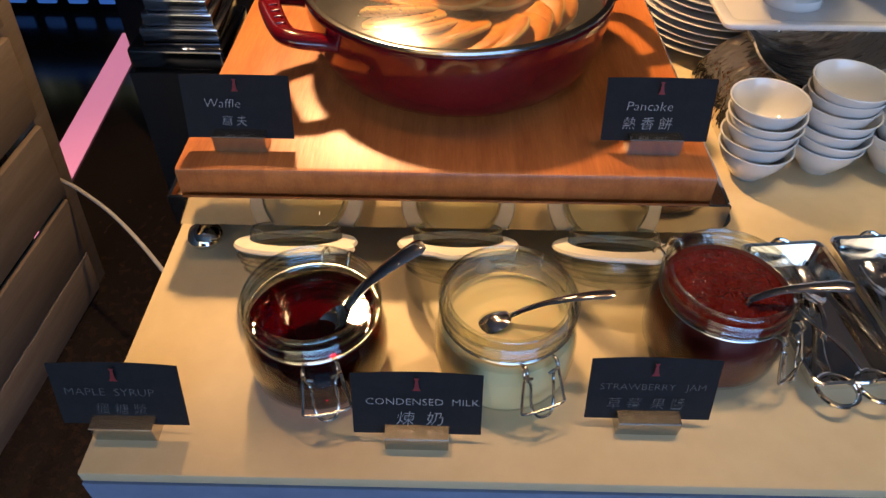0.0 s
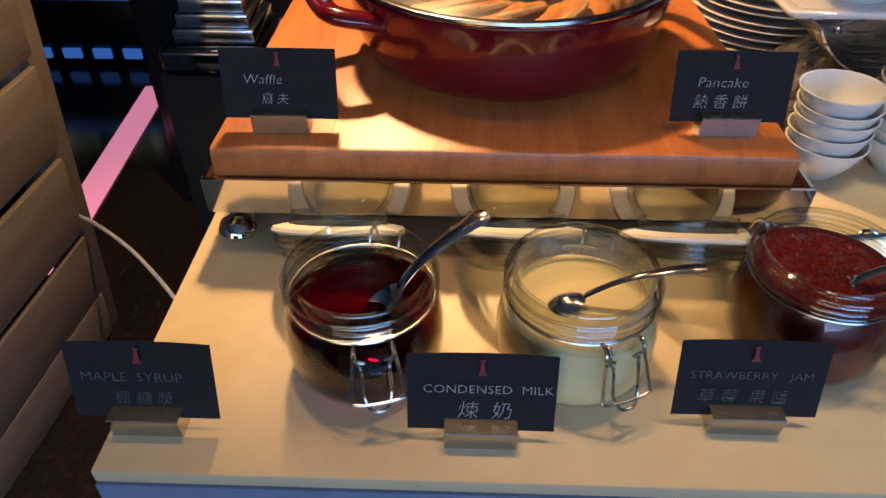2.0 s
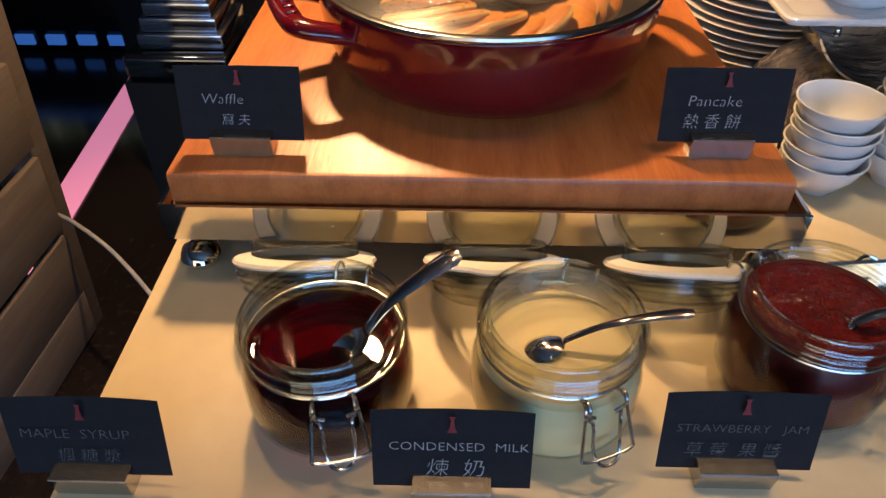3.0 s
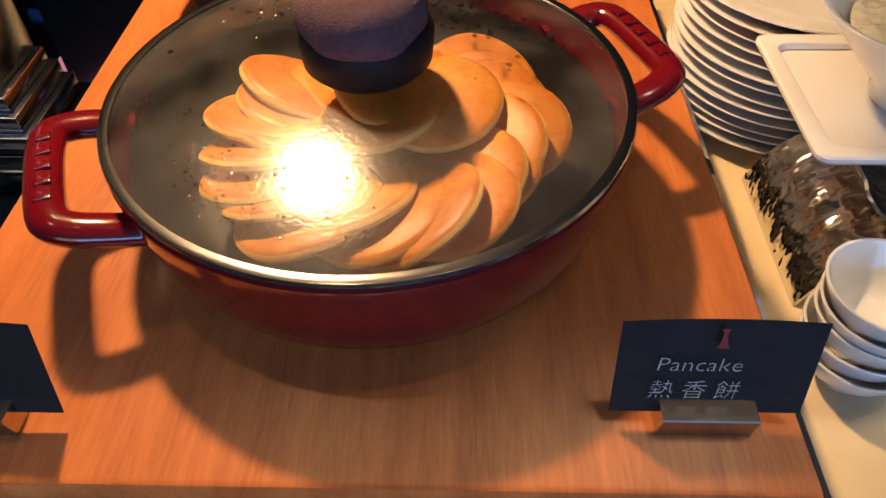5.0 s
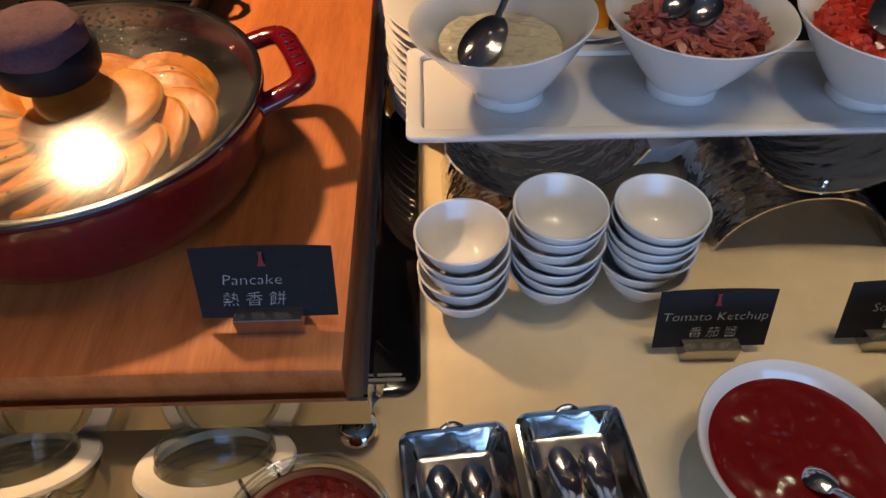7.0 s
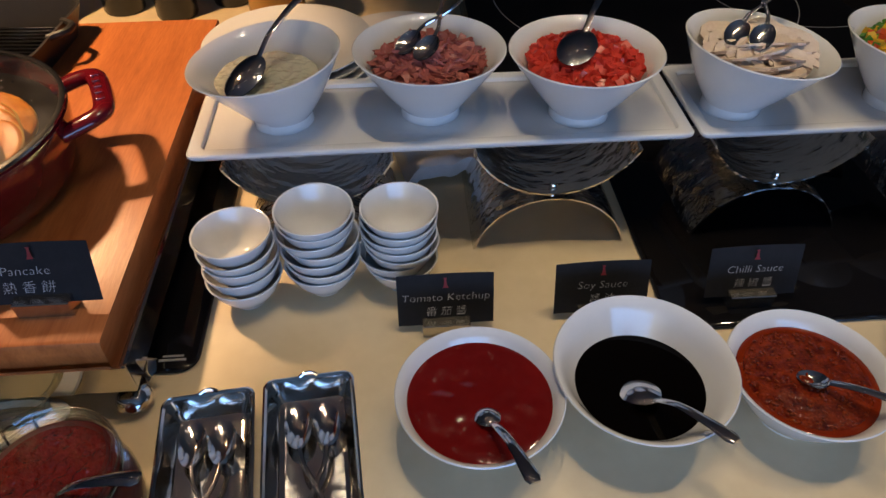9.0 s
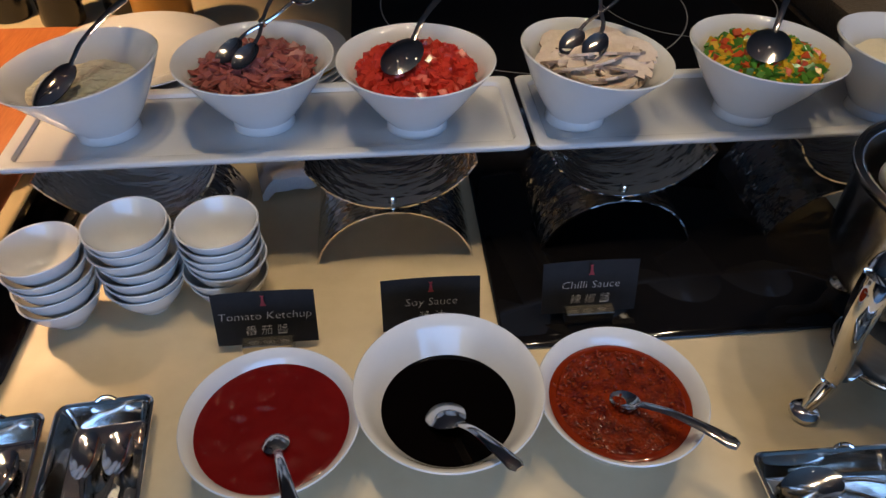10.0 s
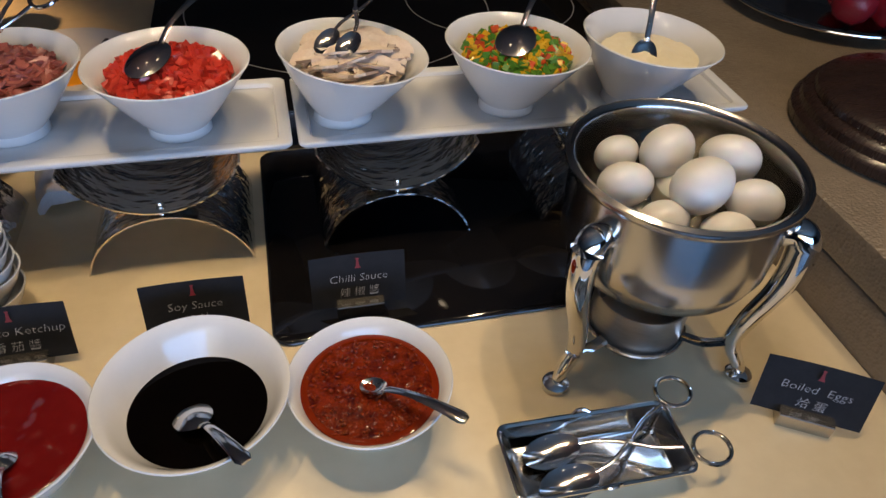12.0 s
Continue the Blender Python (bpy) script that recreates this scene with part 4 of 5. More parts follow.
def heap(name, x, y, level, radius, rise, n, size, materials, label, category, seed, shape="dice", bed=0.005):
    """Cut food heaped in a bowl, as one mass of separate pieces."""
    r = random.Random(seed)
    bm = bmesh.new()
    lathe([(radius * k / 16, TOP + level + rise * (1 - (k / 16) ** 2) * 0.8 - bed) for k in range(16, -1, -1)], 48, bm, centre=(x, y, 0))
    for v in bm.verts:
        v.co.z += 0.0030 * noise.noise(v.co * 80) + 0.0016 * noise.noise(v.co * 230)
    for f in bm.faces:
        f.material_index = 0
    for i in range(n):
        rad, a = radius * 0.97 * math.sqrt(r.random()), r.uniform(0, 2 * math.pi)
        z = TOP + level + rise * (1 - (rad / radius) ** 2) + r.uniform(-0.003, 0.003)
        sx, sy, sz = (size * r.uniform(0.7, 1.3) for _ in range(3))
        turn = (r.uniform(-35, 35), r.uniform(-35, 35), r.uniform(0, 360))
        if shape == "strip":
            sx, sy, sz = sx * 2.2, sy * 0.8, sz * 0.28
        if shape == "slice":
            # most lie fanned in ranks, one leaning on the next
            row, col = i // 7, i % 7
            px, py = (col - 3) * 0.0145 + r.uniform(-0.005, 0.005), radius * (0.86 - 1.72 * row / (n / 7 - 1)) + r.uniform(-0.001, 0.001)
            if math.hypot(px, py) > radius * 0.86:
                continue
            rad, a = math.hypot(px, py), math.atan2(py, px)
            z = TOP + level + rise * (1 - (rad / radius) ** 2)
            turn = (24 + r.uniform(-7, 7), r.uniform(-9, 9), r.uniform(-24, 24) + (180 if r.random() < 0.3 else 0))
        m = pose(x + rad * math.cos(a), y + rad * math.sin(a), z, *turn)
        old = len(bm.faces)
        if shape == "slice":
            # a mushroom slice: cap and stem in outline, a few millimetres thick
            out = [(-0.011, 0.001), (-0.0115, 0.005), (-0.007, 0.010), (0, 0.012), (0.007, 0.010), (0.0115, 0.005), (0.011, 0.001), (0.006, 0.003), (0.0035, 0.001), (0.003, -0.009), (-0.003, -0.009), (-0.0035, 0.001), (-0.006, 0.003)]
            k = r.uniform(0.85, 1.25) * size
            loft([[m @ Vector((px * k, py * k, pz)) for px, py in out] for pz in (-0.0012, 0.0012)], bm)
        else:
            q = bmesh.ops.create_cube(bm, size=1.0)["verts"]
            for v in q:
                v.co = m @ Vector((v.co.x * sx * r.uniform(0.75, 1.2), v.co.y * sy * r.uniform(0.75, 1.2), v.co.z * sz * r.uniform(0.75, 1.2)))
        k = r.randrange(len(materials)) if shape != "slice" else 0
        bm.faces.ensure_lookup_table()
        for f in bm.faces[old:]:
            f.material_index = k if shape != "slice" or len(f.verts) > 4 else len(materials) - 1 - (1 if r.random() < 0.5 else 0)
    return solid(name, bm, [M[k] for k in materials], label, category, kind="stuff", angle=20)


slant_bowl(0.412, 0.884, "white slant-rimmed bowl of diced onion", toward=180, tilt=0.10, shift=-0.010)
slant_bowl(0.578, 0.889, "white slant-rimmed bowl of chopped ham")
slant_bowl(0.736, 0.872, "white slant-rimmed bowl of diced tomato")
slant_bowl(0.917, 0.872, "white slant-rimmed bowl of sliced mushrooms", toward=0, tilt=0.10, shift=0.014)
slant_bowl(1.092, 0.868, "white slant-rimmed bowl of mixed diced peppers", toward=0, tilt=0.04, shift=0.006)
slant_bowl(1.247, 0.862, "white slant-rimmed bowl of grated cheese", toward=0, tilt=0.06, shift=0.014)
heap("diced_onion", 0.412, 0.884, 0.048, 0.0525, 0.005, 0, 0.0048, ["onion"], "pale translucent diced onion filling a bowl", "food", 21, bed=-0.0025)
heap("chopped_ham", 0.578, 0.889, 0.059, 0.0555, 0.011, 420, 0.0078, ["ham"], "dark pink chopped ham strips heaped in a bowl", "food", 22, "strip")
heap("diced_tomato", 0.736, 0.872, 0.059, 0.0585, 0.011, 480, 0.0075, ["tomato"], "bright red diced tomato heaped in a bowl", "food", 23)
heap("sliced_mushrooms", 0.917, 0.872, 0.060, 0.0535, 0.012, 126, 1.5, ["mushroom", "mushroom", "mushroom", "mushroom_dark"], "beige raw mushroom slices heaped in a bowl", "food", 24, "slice")
heap("diced_peppers", 1.092, 0.868, 0.059, 0.0585, 0.011, 480, 0.0078, ["green", "green", "yellow", "yellow", "orange"], "green, yellow and red diced peppers heaped in a bowl", "food", 25)
heap("grated_cheese", 1.247, 0.862, 0.052, 0.0545, 0.006, 0, 0.0045, ["cheese"], "pale grated cheese in a bowl", "food", 26, "strip", bed=-0.0016)
spoon("onion_spoon", (0.395, 0.862, 0.2), (0.455, 0.948, 0.247), "large steel serving spoon lying on the onion", a=0.027, b=0.018, face_up=False, wide=0.005)
spoon("tomato_spoon", (0.722, 0.858, 0.219), (0.776, 0.955, 0.245), "large steel serving spoon lying on the tomato", a=0.027, b=0.019, face_up=False, wide=0.005)
spoon("pepper_spoon", (1.085, 0.857, 0.217), (1.150, 0.955, 0.247), "large steel serving spoon lying on the peppers", a=0.026, b=0.021, face_up=False, wide=0.005)
spoon("cheese_spoon", (1.234, 0.850, 0.193), (1.265, 0.915, 0.262), "steel spoon standing in the grated cheese", a=0.019, b=0.014, face_up=True, wide=0.005)


def ring_tongs(name, joint, tip, spread, label, reach=0.05, tip_z=0.0, group="serving tongs", paddle=0.012):
    """Scissor tongs: two crossing arms with finger rings and flat or spoon ends."""
    o, e = Vector(joint), Vector(tip)
    ax = (e - o).normalized()
    side = Vector((0, 0, 1)).cross(ax).normalized()
    up = ax.cross(side)
    m = Matrix((ax, side, up)).transposed().to_4x4()
    m.translation = o
    th = tagged(new(name), label, "tongs", group)
    th.matrix_basis = m
    th.empty_display_size = 0.01
    L = (e - o).length
    for s in (1, -1):
        dz = 0.0012 * s
        arm = part("arm", tube(smooth_path([(-reach * 0.72, -s * spread * 0.72, dz), (-reach * 0.35, -s * spread * 0.45, dz), (0, 0, dz), (L * 0.25, s * paddle * 0.7, dz), (L * 0.46, s * paddle * 0.95, dz)], 5), 0.0021, 8, flat=0.7), M["spoon_steel"], th)
        part("finger_ring", tube(ring_points((-reach, -s * spread, dz), 0.0155, 28), 0.0022, 8, closed=True), M["spoon_steel"], arm)
        bm = bmesh.new()
        for off in (0, 0.001):
            c = bm.verts.new((L * 0.74, s * paddle * 1.02, dz + off - 0.0055))
            last = None
            for f in (0.3, 0.6, 0.85, 1.0):
                rim = [bm.verts.new((L * 0.74 + f * L * 0.30 * math.cos(t), s * paddle * 1.02 + f * paddle * math.sin(t), dz + off - 0.0055 * (1 - f * f))) for t in [2 * math.pi * i / 18 for i in range(18)]]
                for i in range(18):
                    j = (i + 1) % 18
                    bm.faces.new((c, rim[i], rim[j]) if last is None else (last[i], rim[i], rim[j], last[j]))
                last = rim
        part("spoon_end", bm, M["spoon_steel"], arm)
    part("rivet", lathe([(0, -0.004), (0.003, -0.0035), (0.003, 0.0035), (0, 0.004)], 12), M["spoon_steel"], th)
    return th


ring_tongs("ham_tongs", (0.590, 0.905, 0.236), (0.557, 0.868, 0.212), 0.017, "small steel scissor tongs stuck in the ham", reach=0.05)
ring_tongs("mushroom_tongs", (0.925, 0.905, 0.236), (0.893, 0.860, 0.212), 0.017, "small steel scissor tongs stuck in the mushrooms", reach=0.05)

# ---- cutlery trays with tongs ----


def steel_tray(x, y, w, h, turn, label):
    th = thing("cutlery_tray", label, "tray", "small steel trays", at=(x, y, 0), turn=turn)
    bm = loft([[(px, py, z) for px, py in rounded_rect(w - e, h - e, max(0.004, 0.010 - e * 0.2))] for e, z in ((0.022, 0.0005), (0.006, 0.020), (0.003, 0.0225), (0.0, 0.0225), (0.0, 0.0245), (0.0035, 0.0252), (0.0075, 0.0235), (0.023, 0.003), (0.030, 0.002))])
    part("pan", bm, M["tray_steel"], th, angle=25)
    for s in (-1, 1):
        part("notch_bead", tube(smooth_path([(-0.008, s * (h / 2 - 0.001), 0.0246), (-0.003, s * (h / 2 + 0.001), 0.0265), (0.003, s * (h / 2 + 0.001), 0.0265), (0.008, s * (h / 2 - 0.001), 0.0246)], 4), 0.0016, 6), M["chrome"], th)
    return th


steel_tray(0.370, 0.538, 0.081, 0.158, 6, "shiny rectangular steel tray holding tongs")
steel_tray(0.456, 0.550, 0.081, 0.158, 5, "shiny rectangular steel tray holding tongs")
steel_tray(1.062, 0.491, 0.158, 0.074, -1, "shiny rectangular steel tray holding egg tongs")
ring_tongs("serving_tongs", (0.371, 0.515, 0.014), (0.364, 0.590, 0.012), 0.016, "steel scissor tongs lying in a tray", reach=0.055)
ring_tongs("serving_tongs", (0.460, 0.525, 0.014), (0.452, 0.602, 0.012), 0.016, "steel scissor tongs lying in a tray", reach=0.055)
ring_tongs("egg_tongs", (1.095, 0.494, 0.019), (1.008, 0.484, 0.010), 0.030, "steel egg tongs lying across a tray", reach=0.062, paddle=0.016)

# ---- kettle of boiled eggs ----
KX, KY = 1.158, 0.622
kettle = thing("egg_kettle", "round steel kettle of boiled eggs on curved legs", "kettle", at=(KX, KY, 0))
part("pot", lathe([(0, 0.092), (0.045, 0.092), (0.068, 0.096), (0.084, 0.108), (0.0915, 0.128), (0.093, 0.150), (0.0935, 0.196), (0.0985, 0.2005), (0.1005, 0.204), (0.100, 0.2075), (0.0965, 0.2095), (0.0925, 0.2075), (0.0905, 0.203), (0.0895, 0.190), (0.089, 0.150), (0.087, 0.130), (0.080, 0.112), (0.066, 0.101), (0, 0.098)], 96), M["kettle"], kettle).location.z = 0.010
part("water", lathe([(0.0885, 0.182), (0.06, 0.1822), (0.03, 0.1820), (0, 0.182)], 48), M["water"], kettle).location.z = 0.010
part("burner_cup", lathe([(0, 0.014), (0.043, 0.014), (0.0455, 0.017), (0.046, 0.066), (0.045, 0.0665), (0.044, 0.066), (0.0435, 0.019), (0, 0.018)], 64), M["cup"], kettle)
part("cup_ring", tube(ring_points((0, 0, 0.024), 0.0480, 64), 0.0025, 8, closed=True), M["steel"], kettle)
for ang in (-155, -40, 80):
    c, s = math.cos(radians(ang)), math.sin(radians(ang))
    prof = [(0.088, 0.174), (0.099, 0.181), (0.107, 0.175), (0.1095, 0.155), (0.106, 0.120), (0.096, 0.082), (0.090, 0.054), (0.092, 0.037), (0.102, 0.019), (0.107, 0.010)]
    pts = smooth_path([(r * c, r * s, z) for r, z in prof], 4)
    n = len(pts)
    rad = [0.0108 + 0.0028 * math.sin(math.pi * min(1, i / (n * 0.45))) - 0.0055 * max(0, (i / n - 0.4)) / 0.6 for i in range(n)]
    lg = part("leg", tube(pts, rad, 14), M["chrome"], kettle)
    part("foot_pad", lathe([(0, 0), (0.0105, 0.0), (0.013, 0.003), (0.013, 0.007), (0.010, 0.010), (0, 0.012)], 20, centre=(0.1075 * c, 0.1075 * s, 0)), M["chrome"], lg)
    part("strut", tube(smooth_path([(0.090 * c, 0.090 * s, 0.042), (0.068 * c, 0.068 * s, 0.028), (0.047 * c, 0.047 * s, 0.026)], 5), [0.006] * 11, 8, flat=0.6), M["chrome"], lg)


def egg(x, y, z, size, rx, ry, rz):
    bm = lathe([(size * math.sin(t) * (1 + 0.09 * math.cos(t)), -1.28 * size * math.cos(t)) for t in [math.pi * k / 16 for k in range(17)]], 28)
    return solid("boiled_egg", bm, M["egg"], "peeled white boiled egg in the kettle", "egg", "boiled eggs", m=pose(x, y, z, rx, ry, rz))


for ex, ey, ez, size, ry, rz in ((1.117, 0.662, 0.200, 0.0165, 84, 20), (1.154, 0.645, 0.211, 0.0215, 80, 35), (1.210, 0.635, 0.204, 0.0205, 85, 150), (1.104, 0.616, 0.202, 0.0190, 88, 5), (1.156, 0.590, 0.214, 0.0220, 78, 20),
                                 (1.203, 0.582, 0.197, 0.0190, 80, 165), (1.122, 0.578, 0.191, 0.0175, 88, 10), (1.168, 0.559, 0.187, 0.0180, 85, 170), (1.155, 0.618, 0.183, 0.0200, 80, 90)):
    egg(ex, ey, ez, size, 0, ry, rz)

# ---- plates and napkin behind the platters ----
PLATE = [(0, 0.003), (0.062, 0.003), (0.066, 0.0), (0.072, 0.0), (0.078, 0.004), (0.100, 0.009), (0.132, 0.0155), (0.135, 0.0172), (0.1345, 0.0185), (0.131, 0.0182), (0.100, 0.013), (0.084, 0.009), (0.076, 0.0065), (0, 0.0065)]
plate0 = None
PLATE = [(r * 0.785, z) for r, z in PLATE]
rnd = random.Random(5)
for i in range(13):
    at = pose(0.412 + rnd.uniform(-0.002, 0.002), 1.062 + rnd.uniform(-0.002, 0.002), 0.0045 + i * 0.0098, rnd.uniform(-0.5, 0.5), rnd.uniform(-0.5, 0.5))
    if plate0 is None:
        plate0 = solid("dinner_plate", lathe(PLATE, 80), M["porcelain"], "white porcelain dinner plate in a tall stack", "plate", "stacked dinner plates", m=at)
    else:
        copy_thing(plate0, at)
rest = copy_thing(plate0, pose(0.548, 1.235, 0.0005) @ Matrix.Diagonal((1, 1, 1, 1)))
tagged(rest, "white plate with an orange sauce smear", group="rest plates")
for k in range(1, 4):
    copy_thing(rest, pose(0.548, 1.235, 0.0005 + 0.0098 * k))
solid("sauce_smear", lathe([(0.05, 0.0), (0.045, 0.003), (0.02, 0.005), (0, 0.0052)], 24), M["yolk"], "orange egg sauce smeared on a plate", "food", m=pose(0.585, 1.205, 0.0365))
nb = bmesh.new()
n = 14
gv = [[nb.verts.new((0.11 * (i / n - 0.5), 0.09 * (j / n - 0.5), 0.022 + 0.010 * noise.noise(Vector((i * 0.35, j * 0.35, 2))) - 0.02 * max(0, abs(i / n - 0.5) - 0.4) / 0.1)) for j in range(n + 1)] for i in range(n + 1)]
for i in range(n):
    for j in range(n):
        nb.faces.new((gv[i][j], gv[i + 1][j], gv[i + 1][j + 1], gv[i][j + 1]))
ext = bmesh.ops.extrude_face_region(nb, geom=list(nb.faces))
bmesh.ops.translate(nb, vec=(0, 0, -0.018), verts=[g for g in ext["geom"] if isinstance(g, bmesh.types.BMVert)])
solid("folded_napkin", nb, M["cloth"], "crumpled white folded napkin on the counter", "napkin", m=pose(0.595, 0.985, 0.006, 0, 0, 12))

# ---- lamp post, cable and slatted cabinet to the side ----
post = thing("lamp_post", "square polished post with a stepped base", "post", at=(-0.272, 0.955, 0.03))
part("plinth", box(-0.066, 0.056, -0.066, 0.066, FLOOR - 0.03, 0.0), M["black"], post, "black lacquered plinth")
part("base_plate", box(-0.064, 0.054, -0.062, 0.062, 0.0005, 0.030, 0.006, 3), M["dark_steel"], post)
for w, z0, z1 in ((0.047, 0.031, 0.048), (0.042, 0.0485, 0.064), (0.037, 0.0645, 0.079)):
    part("step", box(-w, w, -w, w, z0, z1, 0.0015), M["post_steel"], post)
part("column", box(-0.033, 0.033, -0.033, 0.033, 0.0795, 1.6, 0.001), M["post_steel"], post)

cab = thing("slatted_cabinet", "weathered brown slatted wooden cabinet leaning on the floor", "cabinet")
cab.matrix_basis = pose(-0.900, 1.505, FLOOR, 3, 7.5, -5)
part("corner_post", box(-0.06, 0.0, -0.130, -0.030, 0.0, 1.5, 0.003), M["crate"], cab)
# black sheet added to give the slat gaps their deep shade
part("inner_panel", box(-0.10, -0.07, -1.9, -0.14, 0.02, 1.48), M["black"], cab, "black sheet standing in for the shade behind the slats")
for z0, z1 in ((0.02, 0.163), (0.168, 0.351), (0.372, 0.571), (0.597, 0.785), (0.808, 0.995), (1.018, 1.205), (1.228, 1.41)):
    part("slat", box(0.0005, 0.016, -1.9, -0.088, z0, z1, 0.004), M["crate"], cab)

cable = tube(smooth_path([(-0.89, 1.43, -0.57), (-0.80, 1.37, -0.555), (-0.66, 1.26, -0.56), (-0.50, 1.10, -0.60), (-0.34, 0.92, -0.72), (-0.19, 0.80, -0.90)], 8), 0.0045, 10)
solid("power_cable", cable, M["cable"], "grey power cable hanging from the slatted cabinet", "cable")
sb = loft([[(-1.30 + dx + sh, y, FLOOR + dz) for dx, dz in ((0.0, 0.002), (0.10, 0.002), (0.10, 0.006), (0.0, 0.006))] for y, sh in ((1.2, 0.09), (2.85, -0.03))])
solid("strip_light", sb, M["pink"], "pink glowing strip light let into the floor", "light")

# ---- lit display cabinet far behind ----
disp = thing("display_cabinet", "black display cabinet with lit glass shelf and blue lights", "cabinet", at=(-1.95, 3.05, FLOOR))
part("body", box(-0.75, 0.62, 0.02, 0.45, 0.0, 0.62, 0.004), M["black"], disp)
for k in range(9):
    if k not in (3,):
        part("blue_light", box(-0.62 + 0.135 * k, -0.54 + 0.135 * k, 0.0, 0.018, 0.035, 0.08, 0.004), M["blue_glow"], disp, "small blue light")
part("shelf_edge", box(-0.74, 0.61, -0.012, 0.018, 0.30, 0.33, 0.003), M["blue_glow"], disp, "blue lit shelf edge")
rnd = random.Random(31)
# the cabinet's light on the jars is put in as a weak glow of their own
lit = [glow("self_lit_glass_green", (0.20, 0.24, 0.12), 0.5), glow("self_lit_glass_pale", (0.45, 0.46, 0.34), 0.6), M["black"]]
for k in range(22):
    w = rnd.uniform(0.018, 0.028)
    part("glass_jar", lathe([(0, 0), (w, 0), (w, 0.07), (w * 0.7, 0.085), (w * 0.7, 0.1), (0, 0.1)], 14, centre=(-0.70 + 0.06 * k, 0.0, 0.331)), lit[rnd.randrange(3)], disp)

# ---- on the ledge ----
LT = 0.1135
tray = thing("round_tray", "dark brown round wooden lid with stepped edge on the ledge", "tray", at=(1.560, 0.766, LT))
tray.scale = (0.635, 0.635, 0.9)
part("rim", lathe([(0, 0.0), (0.212, 0.0), (0.220, 0.004), (0.221, 0.016), (0.216, 0.021), (0.210, 0.023), (0.209, 0.033), (0.203, 0.038), (0.197, 0.040), (0, 0.0405)], 96), M["dark_wood"], tray)
part("top", lathe([(0.192, 0.041), (0.190, 0.049), (0.183, 0.053), (0.12, 0.055), (0, 0.056)], 96), M["dark_wood"], tray)
plat = thing("steel_platter", "round polished steel platter with a rolled edge on the ledge", "platter", at=(1.716, 1.142, LT))
plat.scale = (0.76, 0.76, 0.9)
part("dish", lathe([(0, 0.002), (0.15, 0.002), (0.20, 0.010), (0.222, 0.017), (0.226, 0.0195), (0.223, 0.0215), (0.20, 0.014), (0.15, 0.006), (0, 0.006)], 96), M["chrome"], plat)
part("rolled_edge", tube(ring_points((0, 0, 0.0195), 0.225, 96), 0.0028, 8, closed=True), M["chrome"], plat)
rnd = random.Random(9)
for k, (dx, dy, s) in enumerate(((-0.055, -0.085, 0.032), (-0.005, -0.110, 0.034), (0.02, -0.05, 0.036), (-0.03, -0.035, 0.033), (0.06, -0.09, 0.034))):
    fb = bmesh.new()
    bmesh.ops.create_icosphere(fb, subdivisions=3, radius=s)
    for v in fb.verts:
        v.co *= 1 + 0.06 * noise.noise(v.co * 60 + Vector((k, 0, 0)))
    solid("red_fruit", fb, M["berry"], "dark red round fruit on the steel platter", "fruit", "fruit on the platter", m=pose(1.735 + dx, 1.135 + dy, LT + s + 0.008), angle=80)

# ---- behind the buffet ----
back = setting("back_shelf", box(-0.9, 0.76, 2.02, 2.30, FLOOR, -0.05, 0.004), M["black"], "black lacquered shelf unit behind the buffet", "shelf")
glassw = thing("glass_block_screen", "low screen of small glass blocks lit from below", "screen", at=(0, 2.05, -0.048))
rnd = random.Random(3)
tones = [mat("glass_block_green", (0.30, 0.34, 0.20), (0.16, 0.20, 0.12), 0.1, scale=20, coat=0.6), mat("glass_block_amber", (0.45, 0.36, 0.12), (0.25, 0.22, 0.1), 0.1, scale=20, coat=0.6), mat("glass_block_blue", (0.12, 0.22, 0.36), (0.08, 0.14, 0.2), 0.1, scale=20, coat=0.6)]
meshes = []
for tone in tones:
    o = mesh_of("glass_block", box(-0.021, 0.021, -0.012, 0.012, 0, 0.030, 0.005, 2), tone)
    meshes.append(o.data)
    bpy.data.objects.remove(o)
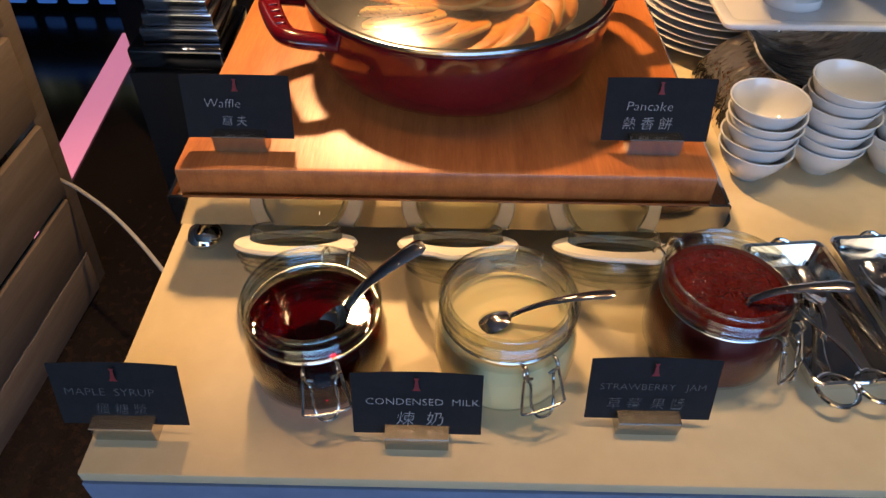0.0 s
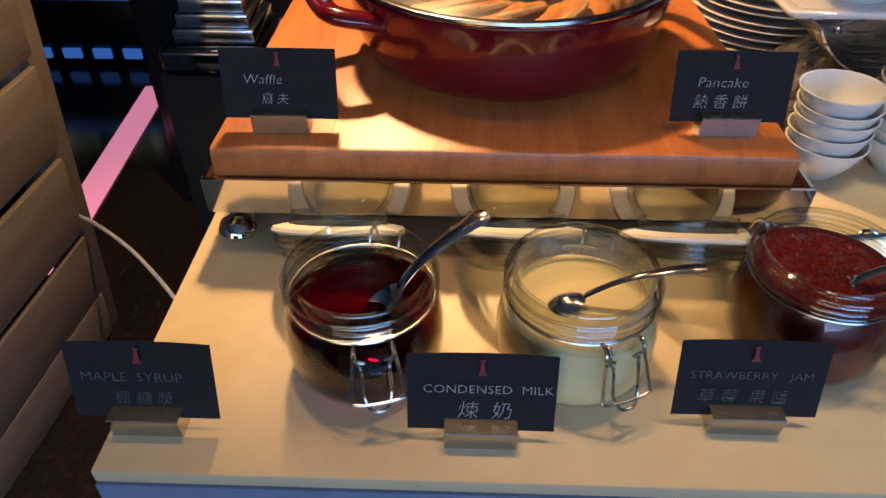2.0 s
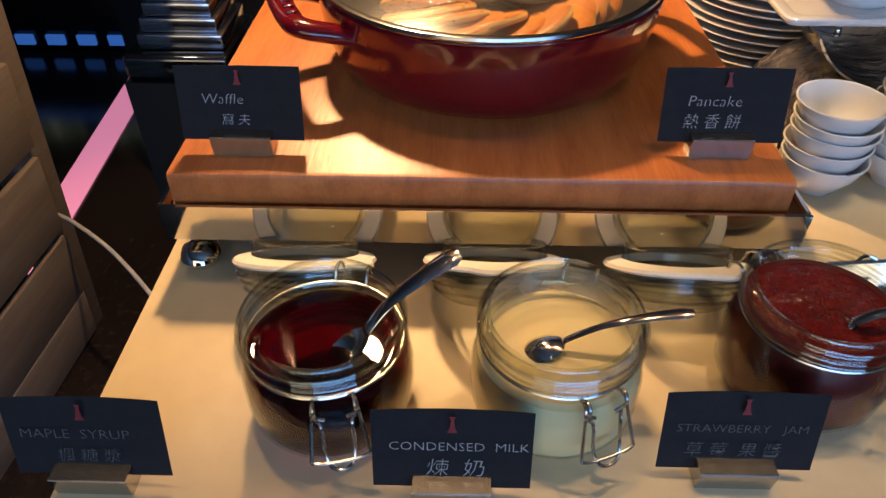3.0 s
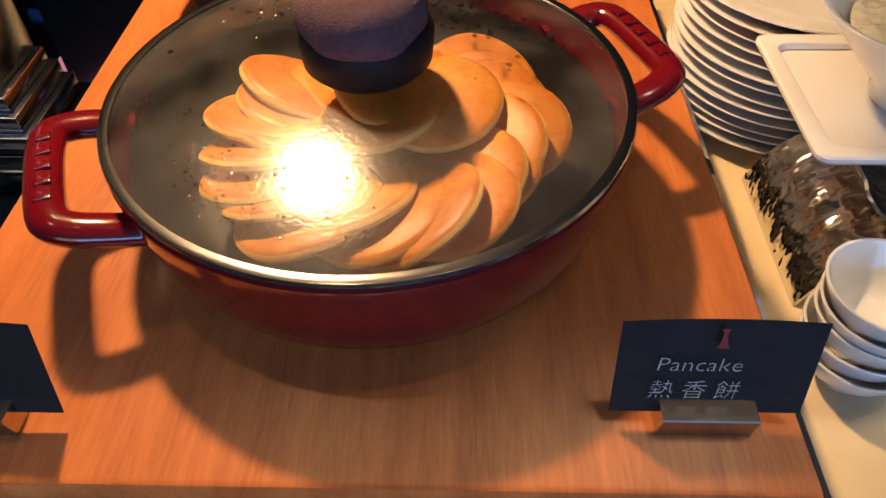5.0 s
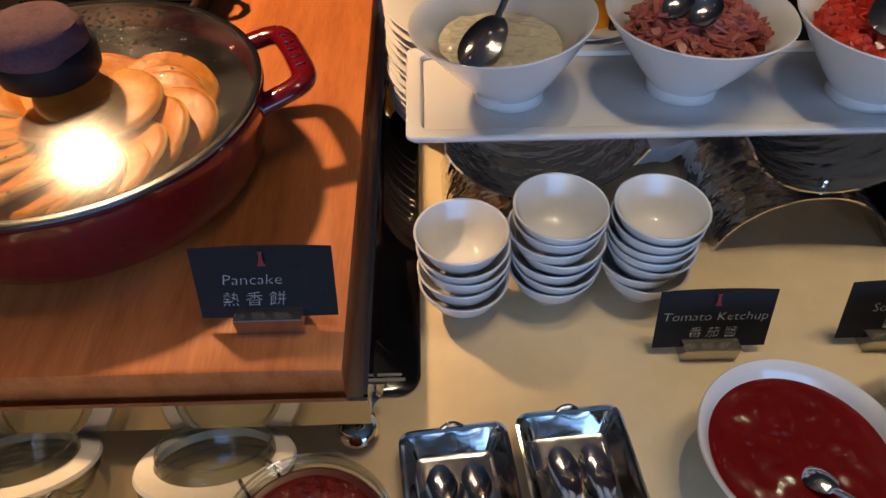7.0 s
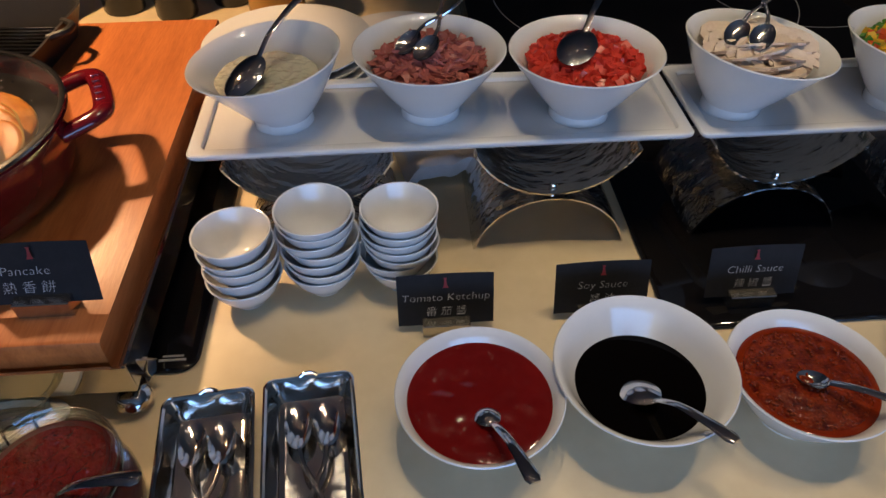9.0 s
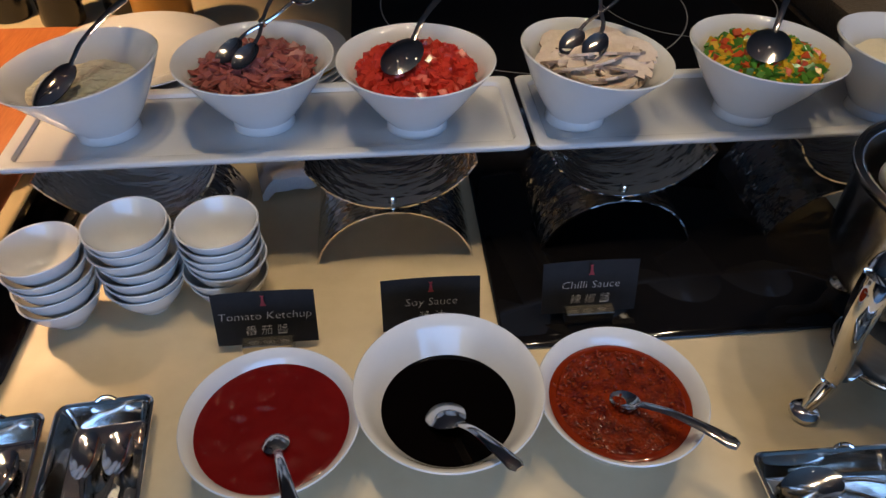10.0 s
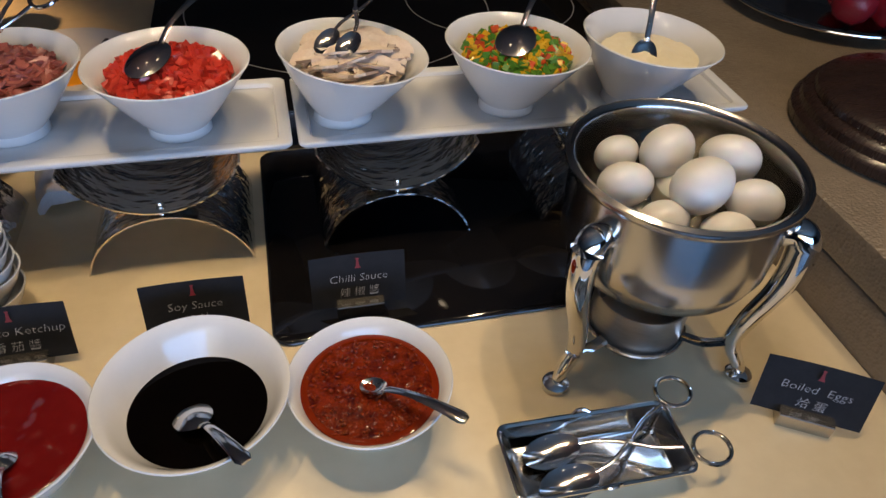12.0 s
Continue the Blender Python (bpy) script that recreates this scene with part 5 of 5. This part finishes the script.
for j in range(5):
    for i in range(30):
        o = new("glass_block", meshes[rnd.choice((0, 0, 1, 1, 2))])
        o.parent = glassw
        o.location = (-0.75 + 0.05 * i + 0.01 * (j % 2), rnd.uniform(-0.004, 0.004), 0.004 + 0.034 * j)
ledge_light = thing("shelf_light", "thin blue light strip along the glass screen", "light", at=(0, 1.99, 0))
part("tube", box(-0.80, 0.74, 0, 0.012, -0.075, -0.060, 0.003), M["blue_glow"], ledge_light)


def bottle(x, y, r, h, material, label):
    th = thing("bottle", label, "bottle", "bottles behind the buffet", at=(x, y, 0.0005))
    part("body", lathe([(0, 0), (r * 0.95, 0), (r, 0.004), (r, h * 0.62), (r * 0.85, h * 0.70), (r * 0.4, h * 0.8), (r * 0.36, h * 0.97), (0, h * 0.97)], 32), M[material], th)
    part("cap", lathe([(0, h * 0.972), (r * 0.42, h * 0.972), (r * 0.42, h), (0, h * 1.005)], 24), M["plastic"], th)


bottle(0.06, 1.50, 0.036, 0.26, "black", "dark glass bottle behind the wooden board")
bottle(0.16, 1.47, 0.036, 0.26, "black", "dark glass bottle behind the wooden board")
bottle(-0.05, 1.46, 0.038, 0.24, "dark_wood", "brown glass bottle behind the wooden board")
bottle(0.25, 1.52, 0.034, 0.24, "black", "dark glass bottle behind the plates")
solid("amber_canister", lathe([(0, 0), (0.046, 0), (0.048, 0.004), (0.048, 0.13), (0.045, 0.134), (0, 0.134)], 40), M["amber"], "amber-coloured canister behind the plates", "canister", m=pose(0.345, 1.42, 0.0005))
bm = tube(smooth_path([(0.585, 1.155, 0.048), (0.593, 1.185, 0.056), (0.606, 1.215, 0.072), (0.612, 1.228, 0.076)], 5), 0.006, 8, flat=0.5)
solid("ladle_handle", bm, M["dark_wood"], "dark brown wooden spoon handle resting on a plate", "spoon")

# label on the hob under the board
hb = box(0.300, 0.326, 0.671, 0.674, 0.0041, 0.0045)
box(0.303, 0.323, 0.676, 0.6785, 0.0041, 0.0045, bm=hb)
hl = part("printed_label", hb, M["mark"], bpy.data.objects["induction_hob"], "illegible pale printed label")
